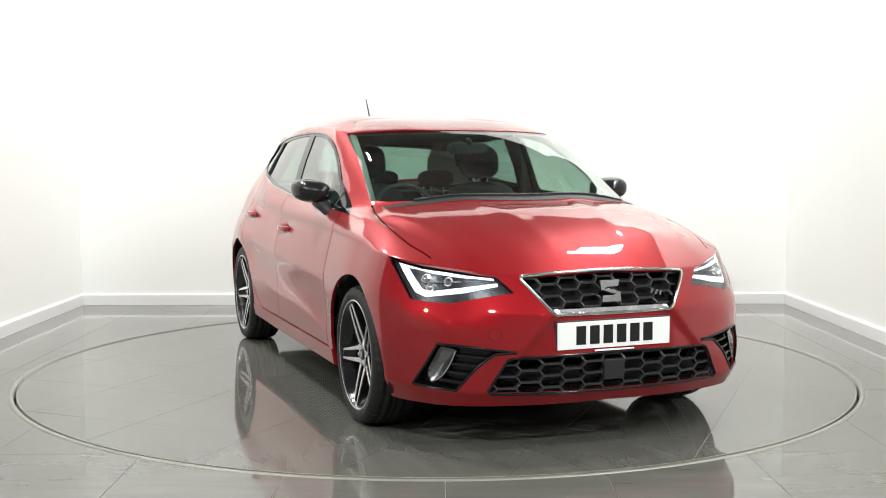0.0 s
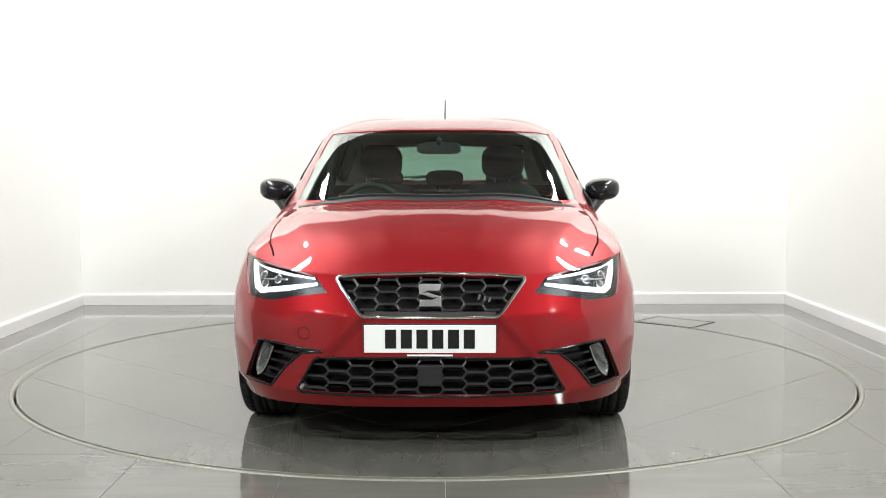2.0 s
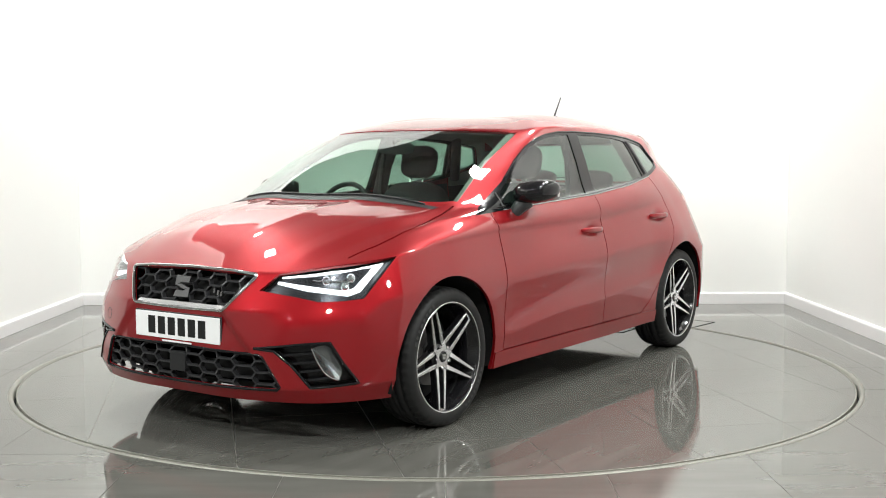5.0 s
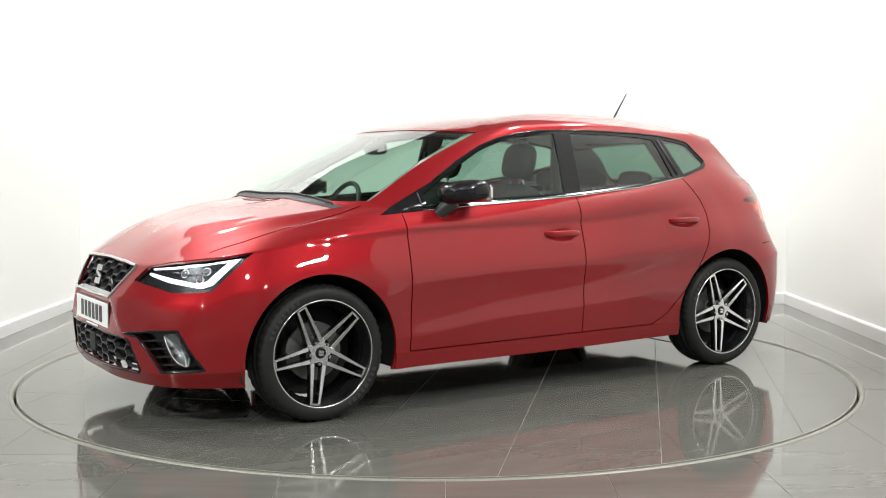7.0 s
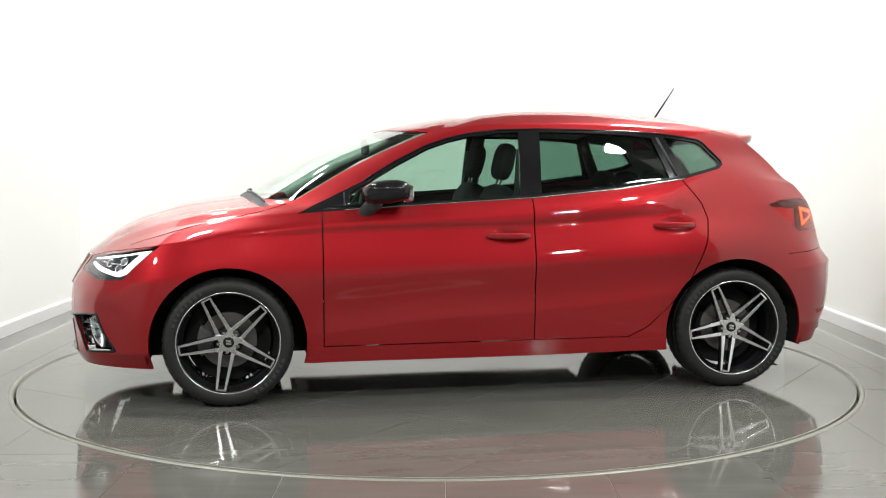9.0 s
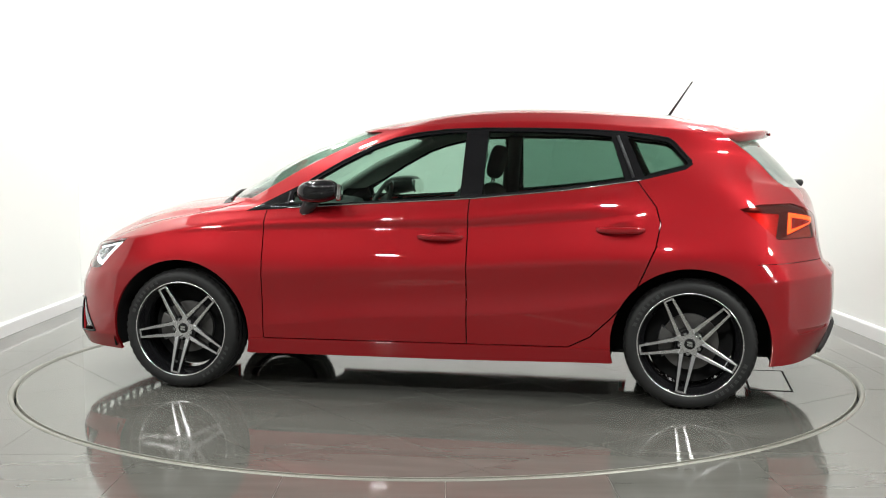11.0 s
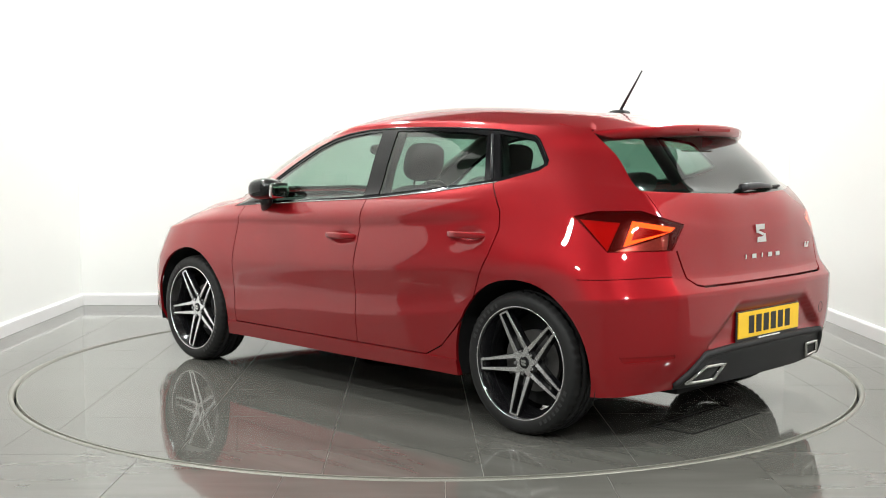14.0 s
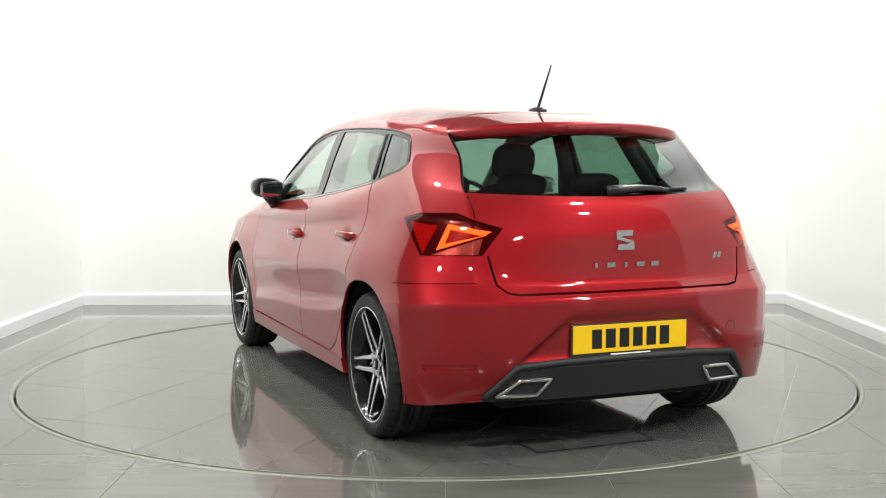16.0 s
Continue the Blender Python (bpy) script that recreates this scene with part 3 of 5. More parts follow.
# panels
cut([(1.60, .8, .62), (1.535, .8, .40), (1.535, .8, .15), (2.1, .8, .15), (2.1, .8, .70), (1.86, .8, .715), (1.455, .8, .60)], SIDE, FBUMPER, near=lambda c: c.z < 0.76)
for f in shell.faces:
    c = f.calc_center_median()
    if f[RL] == BODY and c.x > 1.7 and c.z < 0.74:
        f[RL] = FBUMPER
cut([(.715, .86, .27), (.715, .86, .93), (.86, .86, .955), (1.25, .8, .89), (1.46, .8, .80), (1.62, .8, .70), (1.60, .8, .62), (1.535, .8, .40), (1.535, .8, .15), (.79, .8, .15), (.78, .8, .27)], SIDE, WING, only=(BODY,), near=side_near)
cut([(.711, .86, .285), (.711, .86, .94), (.82, .8, .925), (.35, .8, .956), (-.335, .8, .992), (-.332, .86, .285)], SIDE, FDOOR, only=(BODY,), near=side_near)
cut([(-.337, .86, .285), (-.339, .86, .993), (-.75, .8, 1.03), (-1.14, .8, 1.085), (-1.235, .8, .96), (-1.255, .8, .88), (-1.235, .8, .77), (-1.14, .86, .555), (-1.03, .86, .43), (-.93, .86, .335), (-.82, .86, .285)], SIDE, RDOOR, only=(BODY,), near=side_near)
cut([(.79, .85, .15), (.79, .85, .28), (-1.03, .85, .28), (-1.03, .85, .15)], SIDE, SILL, only=(BODY, FDOOR, RDOOR, WING), near=side_near)
for f in shell.faces:
    c = f.calc_center_median()
    if f[RL] == BODY and f.verts[0][UL].x < 3.6 and 3.95 < f.verts[0][UL].y < 7.2 and c.x > 0.8:
        f[RL] = BONNET
# side glass, from the sail panel to the quarter light
cut([(.83, .76, .925), (.35, .77, .956), (-.353, .77, .994), (-.80, .76, 1.035), (-1.164, .74, 1.085), (-1.37, .7, 1.136), (-1.402, .66, 1.160), (-1.398, .65, 1.176), (-1.312, .61, 1.272),
     (-1.285, .60, 1.289), (-1.20, .60, 1.304), (-1.07, .60, 1.321), (-.90, .61, 1.332), (-.65, .61, 1.340), (-.39, .61, 1.343), (-.2, .61, 1.338), (-.049, .61, 1.321), (.07, .62, 1.294), (.183, .63, 1.256), (.34, .66, 1.178), (.50, .7, 1.084)],
    SIDE, DLO, face=0.25, near=lambda c: c.y > 0.5)
cut([(.575, .74, .958), (.35, .76, .969), (-.285, .76, 1.005), (-.300, .62, 1.326), (-.2, .62, 1.322), (-.052, .61, 1.305), (.065, .62, 1.279), (.175, .63, 1.242), (.33, .66, 1.165), (.47, .7, 1.085), (.578, .73, 1.02)], SIDE, FGLASS, only=(DLO,), face=0.25)
cut([(-.395, .76, 1.013), (-.78, .75, 1.049), (-1.085, .74, 1.090), (-1.015, .62, 1.297), (-.90, .61, 1.312), (-.65, .61, 1.325), (-.41, .62, 1.328)], SIDE, RGLASS, only=(DLO,), face=0.25)
cut([(-1.175, .73, 1.105), (-1.350, .69, 1.148), (-1.380, .66, 1.164), (-1.376, .65, 1.174), (-1.300, .62, 1.258), (-1.276, .62, 1.273), (-1.20, .62, 1.287), (-1.088, .62, 1.302)], SIDE, QGLASS, only=(DLO,), face=0.25)
# wheel openings
for cx, r in ((FX, .372), (RX, .372)):
    cut(arc(cx, .303, r, -40, 220, 44), SIDE, GAP, near=lambda c: c.y > 0.5)
# tailgate and rear bumper
REAR = (-1, 0, 0)
rear_near = lambda c: c.x < -1.3
cut([(-1.82, .9, .69), (-1.76, .9, .40), (-1.775, .9, .15), (-2.3, .9, .15), (-2.3, .9, .70), (-2.0, .9, .71)], SIDE, RBUMPER, only=(BODY,), near=rear_near, face=-1.1)
cut([(-2, -.1, .668), (-2, .48, .668), (-2, .520, .676), (-2, .553, .705), (-2, .575, .80), (-2, .60, .93), (-2, .63, 1.06), (-2, .60, 1.12), (-2, .56, 1.26), (-2, .50, 1.33), (-2, -.1, 1.33)], REAR, TAILGATE, only=(BODY, RBUMPER), near=lambda c: c.x < -1.5)
cut([(-2, -.1, .15), (-2, .60, .15), (-2, .60, .265), (-2, .485, .39), (-2, .3, .398), (-2, -.1, .40)], REAR, DIFFUSER, only=(BODY, RBUMPER), near=lambda c: c.x < -1.8)
# front openings
FRONT = (1, 0, 0)
front_near = lambda c: c.x > 1.55
cut([(1.9, -.1, .725), (1.9, .372, .712), (1.9, .378, .700), (1.9, .282, .575), (1.9, .262, .562), (1.9, -.1, .556)], FRONT, UGRILLE, near=front_near)
cut([(1.9, -.1, .398), (1.9, .445, .393), (1.9, .465, .383), (1.9, .535, .262), (1.9, .52, .25), (1.9, -.1, .243)], FRONT, LGRILLE, near=front_near)
CORNER = (.75, .66, 0)
FOGP = [(1.933, .429, .418), (1.848, .618, .441), (1.781, .705, .447), (1.747, .744, .364), (1.690, .780, .276), (1.766, .727, .270), (1.838, .65, .264), (1.875, .582, .352), (1.902, .512, .410)]
cut(FOGP, CORNER, FOG, near=front_near)
HL = [(1.876, .413, .649), (1.822, .469, .714), (1.753, .573, .737), (1.468, .806, .781), (1.653, .778, .618), (1.713, .729, .611), (1.784, .65, .608), (1.829, .56, .628)]
lamp_near = lambda c: c.x > 1.38
cut(HL, CORNER, HEADLAMP, near=lamp_near)
cut([(1.815, .478, .716), (1.701, .644, .744), (1.524, .793, .764), (1.552, .786, .749), (1.715, .654, .732), (1.824, .478, .707)], CORNER, DRL, only=(HEADLAMP,), near=lamp_near)
cut([(1.524, .793, .764), (1.650, .764, .650), (1.695, .736, .634), (1.698, .724, .654), (1.668, .745, .667), (1.580, .773, .745)], CORNER, DRL, only=(HEADLAMP,), near=lamp_near)
cut([(1.836, .470, .694), (1.791, .591, .677), (1.698, .723, .654), (1.695, .736, .634), (1.799, .595, .657), (1.842, .470, .684)], CORNER, DRL, only=(HEADLAMP,), near=lamp_near)
# tail lamps: a red wedge on the wing, the glowing triangle and a smoked foot, in a black surround
BACKCORNER = (-.72, .69, 0)
tail_near = lambda c: c.x < -1.5
cut([(-1.615, .775, .950), (-1.699, .735, .972), (-1.866, .656, .976), (-1.985, .515, .918), (-1.986, .60, .814), (-1.80, .785, .807)], BACKCORNER, TAILLAMP, near=tail_near)
cut([(-1.632, .768, .944), (-1.810, .715, .932), (-1.797, .783, .815)], BACKCORNER, TAILWEDGE, only=(TAILLAMP,), near=tail_near)
cut([(-1.855, .693, .936), (-1.980, .560, .907), (-1.848, .742, .834)], BACKCORNER, TAILINNER, only=(TAILLAMP,), near=tail_near)
cut([(-1.846, .748, .826), (-1.976, .592, .885), (-1.980, .612, .820), (-1.818, .772, .815)], BACKCORNER, TAILFOOT, only=(TAILLAMP,), near=tail_near)
for q in ([(-1.855, .693, .936), (-1.980, .560, .908), (-1.970, .585, .893), (-1.868, .694, .917)],
          [(-1.855, .693, .936), (-1.870, .692, .917), (-1.866, .716, .858), (-1.848, .742, .834)],
          [(-1.848, .742, .834), (-1.866, .716, .857), (-1.966, .594, .891), (-1.980, .560, .899)]):
    cut(q, BACKCORNER, TAILBAR, only=(TAILINNER, TAILLAMP), near=tail_near)
# slim rear reflectors low on the bumper
cut([(-1.90, .83, .392), (-2.045, .655, .402), (-2.045, .655, .385), (-1.92, .825, .366)], BACKCORNER, REFLECTOR, only=(RBUMPER, BODY), near=lambda c: c.x < -1.8)
# shut lines
seam([(.713, .86, .28), (.713, .86, .928)], SIDE, near=side_near)
seam([(-.334, .86, .283), (-.338, .86, .99)], SIDE, near=side_near)
seam([(-1.145, .8, 1.082), (-1.235, .8, .96), (-1.257, .8, .88), (-1.237, .8, .77), (-1.142, .86, .555), (-1.032, .86, .43), (-.932, .86, .335), (-.83, .86, .285)], SIDE, near=side_near)
seam([(.71, .86, .282), (-.83, .86, .284)], SIDE, 0.005, near=side_near)
seam([(-1.70, .9, .695), (-1.82, .9, .70), (-2.0, .62, .712)], SIDE, 0.003, near=lambda c: c.y > .4)
seam([(-2, 0, .666), (-2, .48, .666), (-2, .522, .674), (-2, .555, .703), (-2, .577, .812)], REAR, 0.008, near=lambda c: c.x < -1.8)
seam([(-2, .604, .955), (-2, .603, 1.04)], REAR, 0.004, near=lambda c: c.x < -1.6)
TOP = (0, 0, 1)
seam([(1.62, .672, .74), (1.56, .688, .78), (1.48, .712, .8), (1.38, .724, .85), (1.25, .727, .88), (1.12, .722, .9), (1.0, .710, .93), (.88, .690, .97)], TOP, 0.007, near=lambda c: c.x > .8 and c.z > .6, face=0.1)

# ---- split the shell into its panels ----
shell.faces.index_update()
BYREGION = {}
for f in shell.faces:
    BYREGION.setdefault(f[RL], []).append(f)


def panel(region, sides, offset=0.0, rim=0.014, keep=None):
    """One panel as a bmesh: its faces, on the left side, the right side or both, moved along the normal by offset, with a turned-in edge."""
    bm = bmesh.new()
    nl = bm.verts.layers.float_vector.new("n")
    regions = region if isinstance(region, tuple) else (region,)
    faces = [f for r in regions for f in BYREGION.get(r, []) if f.is_valid and (keep is None or keep(f.calc_center_median()))]
    for s in sides:
        made = {}
        for f in faces:
            vs = []
            for v in f.verts:
                if v not in made:
                    n = v[NL]
                    p = v.co + n * offset
                    w = bm.verts.new((p.x, s * p.y, p.z))
                    w[nl] = Vector((n.x, s * n.y, n.z))
                    made[v] = w
                vs.append(made[v])
            if len(set(vs)) > 2:
                try:
                    bm.faces.new(vs if s > 0 else vs[::-1])
                except ValueError:
                    pass
    if rim:
        edges = [e for e in bm.edges if e.is_boundary and not all(abs(v.co.y) < 1e-4 for v in e.verts)]
        for e in edges:
            a, b = e.link_loops[0].vert, e.link_loops[0].link_loop_next.vert
            na, nb = a[nl].copy(), b[nl].copy()
            t = (b.co - a.co).normalized()
            side = t.cross(na + nb).normalized()
            q = [bm.verts.new(a.co), bm.verts.new(b.co), bm.verts.new(b.co - nb * rim), bm.verts.new(a.co - na * rim)]
            for w in q:
                w[nl] = side
            bm.faces.new((q[1], q[0], q[3], q[2]))
    return bm


def panel_part(name, region, sides, material, label="", offset=0.0, rim=0.014, parent=None, keep=None):
    bm = panel(region, sides, offset, rim, keep)
    if not bm.faces:
        bm.free()
        return None
    nl = bm.verts.layers.float_vector["n"]
    normals = [tuple(v[nl]) for v in bm.verts]
    ob = part(name, bm, material, parent or car, label, True)
    ob.data.normals_split_custom_set_from_vertices(normals)
    return ob


BOTH = (1, -1)
# the fixed body falls into the roof with its pillars and smaller panels under the lamps and glass
left_over = set(BYREGION[BODY])
while left_over:
    island, stack = set(), [next(iter(left_over))]
    while stack:
        f = stack.pop()
        if f in left_over:
            left_over.discard(f)
            island.add(f)
            stack += [g for e in f.edges for g in e.link_faces if g in left_over]
    BYREGION["island"] = sorted(island, key=lambda f: f.index)
    if len(island) < 4:
        continue
    middle = any(abs(v.co.y) < 1e-4 for f in island for v in f.verts)
    big = len(island) > 1500
    for sides in ((BOTH,) if middle else ((1,), (-1,))):
        panel_part("body_shell" if big else "body_panel", "island", sides, PAINT, "red painted roof and pillars" if big else "")
panel_part("bonnet", BONNET, BOTH, PAINT, "red bonnet with pressed feature lines")
panel_part("front_bumper", FBUMPER, BOTH, PAINT, "red front bumper")
panel_part("rear_bumper", RBUMPER, BOTH, PAINT, "red rear bumper")
tailgate = panel_part("tailgate", TAILGATE, BOTH, PAINT, "red tailgate")
diffuser = panel_part("rear_diffuser", DIFFUSER, BOTH, PLASTIC, "black grained plastic rear valance", offset=0.004)
windscreen = panel_part("windscreen", SCREEN, BOTH, GLASS, "green-tinted windscreen", offset=-0.003, rim=0)
rear_window = panel_part("rear_window", REARGLASS, BOTH, PRIVACY, "dark tinted rear window", offset=-0.003, rim=0)
doors = {}
for s, sides in ((1, (1,)), (-1, (-1,))):
    panel_part("front_wing", WING, sides, PAINT)
    doors[s, 0] = panel_part("front_door", FDOOR, sides, PAINT, "closed red front door")
    doors[s, 1] = panel_part("rear_door", RDOOR, sides, PAINT, "closed red rear door")
    panel_part("sill", SILL, sides, PAINT, "red sill under the doors", offset=0.007, rim=0.02)
    panel_part("window_surround", DLO, sides, BLACKGLOSS, "gloss black pillar trim and window surround", offset=-0.001, rim=0.02)
    panel_part("window_pane", FGLASS, sides, GLASS, "green-tinted front side glass", offset=-0.005, rim=0)
    panel_part("window_pane", RGLASS, sides, PRIVACY, "dark privacy side glass", offset=-0.005, rim=0)
    panel_part("quarter_light", QGLASS, sides, PRIVACY, "small dark tinted quarter light", offset=-0.005, rim=0)
    hl = panel_part("headlight", HEADLAMP, sides, LAMPDARK, "LED headlight, daytime light on", offset=-0.030, rim=0)
    panel_part("led_strip", DRL, sides, LED, "glowing white LED strip", offset=-0.022, rim=0.008, parent=hl)
    panel_part("lens", (HEADLAMP, DRL), sides, CLEAR, "clear lens", offset=-0.002, rim=0, parent=hl)
    tl = panel_part("tail_light", TAILLAMP, sides, TAILDARK, "red tail light in a dark surround, switched on", offset=-0.012, rim=0)
    panel_part("side_wedge", TAILWEDGE, sides, QUARTERRED, "bright red wedge-shaped reflector", offset=-0.018, rim=0, parent=tl)
    panel_part("inner_reflector", TAILINNER, sides, TAILRED, "dark red inner reflector", offset=-0.018, rim=0, parent=tl)
    panel_part("smoked_foot", TAILFOOT, sides, SMOKE, "smoked clear lower lamp", offset=-0.018, rim=0, parent=tl)
    panel_part("led_strip", TAILBAR, sides, TAILLED, "glowing red LED strip", offset=-0.010, rim=0.006, parent=tl)
    panel_part("lens", (TAILLAMP, TAILBAR, TAILWEDGE, TAILINNER, TAILFOOT), sides, REDLENS, "red lens", offset=-0.001, rim=0, parent=tl)
    panel_part("rear_reflector", REFLECTOR, sides, TAILRED, "slim dark red rear reflector", offset=-0.004, rim=0)
    panel_part("fog_light_bezel", FOG, sides, BLACKGLOSS, "gloss black fog light surround", offset=-0.05, rim=0)
    # arch liners and inner walls
    for cx in (FX, RX):
        bm = bmesh.new()
        for k in range(40):
            a0, a1 = radians(-14 + 208 * k / 40), radians(-14 + 208 * (k + 1) / 40)
            r = 0.39
            q = [(cx + r * math.cos(a), y, 0.303 + r * math.sin(a)) for a, y in ((a0, .84), (a1, .84), (a1, .50), (a0, .50))]
            bm.faces.new([bm.verts.new((x, s * y, z)) for x, y, z in q])
            bm.faces.new([bm.verts.new((x, s * y, z)) for x, y, z in (q[2], q[3], (cx, .50, .303))])
        part("arch_liner", bm, LINER, car, "black wheel arch liner")

# dark inner skin behind the shut lines, and the underbody
skin = panel((FBUMPER, WING, FDOOR, RDOOR, SILL, RBUMPER, TAILGATE, BODY, BONNET), BOTH, -0.016, 0, keep=lambda c: c.z < (0.93 if c.x > 0.8 else 1.03) and math.hypot(c.x - FX, c.z - .303) > .40 and math.hypot(c.x - RX, c.z - .303) > .40
             and not (c.x > 1.84))
for lamp in ((TAILLAMP, TAILBAR, TAILWEDGE, TAILINNER, TAILFOOT), (HEADLAMP, DRL)):
    for s in (1, -1):
        part("lamp_back", panel(lamp, (s,), -0.05, 0), LINER, car)
part("inner_skin", skin, LINER, car, "dark inner body structure")
under_bm = box_bm(-1.95, 1.75, -.5, .5, .20, .26, 0.02)
box_bm(-1.0, .78, -.80, .80, .20, .25, 0.01, bm=under_bm)
box_bm(1.66, 1.74, -.42, .42, .20, .70, bm=under_bm)
part("underbody", under_bm, LINER, car, "black underbody")


# ---- wheels ----
def wheel():
    root = new("wheel")
    tyre = bmesh.new()
    prof = [(.236, .075), (.240, .095), (.252, .102), (.275, .104), (.294, .098), (.304, .088), (.310, .070), (.312, .058), (.304, .056), (.304, .048), (.3122, .046), (.3125, .018),
            (.304, .016), (.304, .006), (.3127, .004), (.3127, -.004), (.304, -.006), (.304, -.016), (.3125, -.018), (.3122, -.046), (.304, -.048), (.304, -.056), (.312, -.058), (.310, -.07), (.304, -.088),
            (.294, -.098), (.275, -.104), (.252, -.102), (.236, -.085)]
    lathe(prof, 144, bm=tyre)
    for v in tyre.verts:
        if abs(v.co.y) > 0.057 and math.hypot(v.co.x, v.co.z) > 0.300 and round(math.degrees(math.atan2(v.co.z, v.co.x)) / 2.5) % 3 == 0:
            v.co.x, v.co.z = v.co.x * 0.978, v.co.z * 0.978
    part("tyre", tyre, RUBBER, root, "black low-profile tyre", True)
    for a0 in (20, 200):
        marks = bmesh.new()
        for k in range(8):
            a = radians(a0 + 6 * k)
            w = .006 if k % 3 else .009
            q = [(.262, -w), (.262, w), (.278, w), (.278, -w)]
            R = Matrix.Rotation(-a, 3, "Y")
            for v in prism(q, .1025, .1048, to=lambda x, z, y: (x, y, z)).verts:
                marks.verts.new(R @ v.co)
            marks.verts.ensure_lookup_table()
            b = marks.verts[-8:]
            for f in ((0, 1, 2, 3), (7, 6, 5, 4), (0, 4, 5, 1), (1, 5, 6, 2), (2, 6, 7, 3), (3, 7, 4, 0)):
                marks.faces.new([b[i] for i in f])
        bmesh.ops.recalc_face_normals(marks, faces=marks.faces)
        part("sidewall_marks", marks, TYREMARK, root, "row of plain raised marks on the sidewall")
    rim = lathe([(.246, .088), (.249, .094), (.246, .099), (.240, .099), (.236, .092), (.232, .07), (.214, .05), (.212, -.08), (.232, -.095), (.246, -.095)], 96)
    part("rim", rim, ALLOYBLACK, root, "gloss black alloy rim barrel", True)
    part("rim_edge", lathe([(.2410, .0980), (.2425, .1005), (.2465, .1005), (.2480, .0970)], 96), MACHINED, root, "machined silver rim edge", True)
    face = lambda r: .088 - .030 * (1 - min(1, max(0, (r - .05) / .185)) ** 0.8)
    for k in range(5):
        a = radians(64 + 72 * k)
        R = Matrix.Rotation(-a, 3, "Y")
        for s in (1, -1):
            body, top = bmesh.new(), bmesh.new()
            steps = 8
            for bm, wid, lift, th in ((body, .0115, -.004, .030), (top, .0092, 0.0, .004)):
                rings = []
                for i in range(steps + 1):
                    r = .046 + (.236 - .046) * i / steps
                    cen = s * (.0300 - .0105 * i / steps)
                    w = wid * (1.15 - .58 * i / steps)
                    y = face(r) + lift
                    rings.append([bm.verts.new(R @ Vector((r, yy, cen + e))) for e, yy in ((-w, y - th), (-w, y - .0015), (-w + .0015, y), (w - .0015, y), (w, y - .0015), (w, y - th))])
                for p, q in zip(rings, rings[1:]):
                    for i in range(6):
                        bm.faces.new((p[i], p[(i + 1) % 6], q[(i + 1) % 6], q[i]))
                bm.faces.new(rings[0])
                bm.faces.new(rings[-1][::-1])
                bmesh.ops.recalc_face_normals(bm, faces=bm.faces)
            sp = part("spoke", body, ALLOYBLACK, root)
            part("spoke_face", top, MACHINED, sp, "machined silver spoke face")
        tip = prism([(.227, -.0235), (.237, -.0238), (.237, .0238), (.227, .0235)], face(.23) - .004, face(.23) + .0005, to=lambda x, z, y: (x, y, z))
        bmesh.ops.rotate(tip, verts=tip.verts, cent=(0, 0, 0), matrix=R)
        part("spoke_tip", tip, MACHINED, root)
    part("hub", lathe([(.0001, .057), (.055, .057), (.066, .048), (.07, .01), (.0001, .01)], 40), ALLOYBLACK, root, smooth=False)
    star = []
    for k in range(10):
        a = radians(64 + 36 * k)
        r = .040 if k % 2 == 0 else .074
        star.append((r * math.cos(a), r * math.sin(a)))
    part("hub_face", prism(star, .0605, .064, bev=.001), MACHINED, root, "machined silver hub star")
    part("centre_cap", lathe([(.0001, .069), (.022, .069), (.026, .066), (.027, .06), (.0001, .06)], 32), BLACKGLOSS, root, "gloss black centre cap")
    em = prism([(-.012, .010), (.013, .013), (.012, .004), (-.012, -.001)], .069, .0705)
    prism([(.012, -.010), (-.013, -.013), (-.012, -.004), (.012, .001)], .069, .0705, bm=em)
    part("cap_emblem", em, CHROME, root, "plain chrome emblem")
    for k in range(5):
        a = radians(64 + 72 * k)
        b = lathe([(.0001, .069), (.007, .069), (.009, .066), (.009, .05)], 6)
        bmesh.ops.translate(b, verts=b.verts, vec=(.050 * math.cos(a), 0, .050 * math.sin(a)))
        part("lug_bolt", b, SATINCHROME, root)
    part("brake_disc", lathe([(.0001, -.005), (.135, -.005), (.135, -.027), (.0001, -.027)], 64), BRAKE, root, "worn iron brake disc", False)
    part("disc_bell", lathe([(.0001, .012), (.068, .012), (.075, -.004)], 48), IRON, root, "", True)
    cal = bmesh.new()
    prism([(.15 * math.cos(radians(a)), .15 * math.sin(radians(a))) for a in (-30, -15, 0, 15, 30)] + [(.085 * math.cos(radians(a)), .085 * math.sin(radians(a))) for a in (28, 0, -28)], -.05, .012, bev=.004, bm=cal)
    part("brake_caliper", cal, BRAKE, root, "worn grey brake caliper")
    part("back_plate", lathe([(.0001, -.06), (.205, -.06), (.205, -.064), (.0001, -.064)], 48), LINER, root)
    return root


master = wheel()
master.parent = car
master.matrix_basis = pose(FX, .765, .312)
for x, s in ((RX, 1), (FX, -1), (RX, -1)):
    c = copy_thing(master, pose(x, s * .765, .312, 0, 0, 0 if s > 0 else 180))
    c.parent = car

# ---- fittings of the car, set on the shell ----
from mathutils.bvhtree import BVHTree

SURFACE = BVHTree.FromBMesh(shell)


def on_front(y, z, out=0.0):
    p = SURFACE.ray_cast(Vector((4, abs(y), z)), Vector((-1, 0, 0)))[0]
    return Vector(((p.x if p else 1.9) + out, y, z))


def on_rear(y, z, out=0.0):
    p = SURFACE.ray_cast(Vector((-4, abs(y), z)), Vector((1, 0, 0)))[0]
    return Vector(((p.x if p else -2.05) - out, y, z))


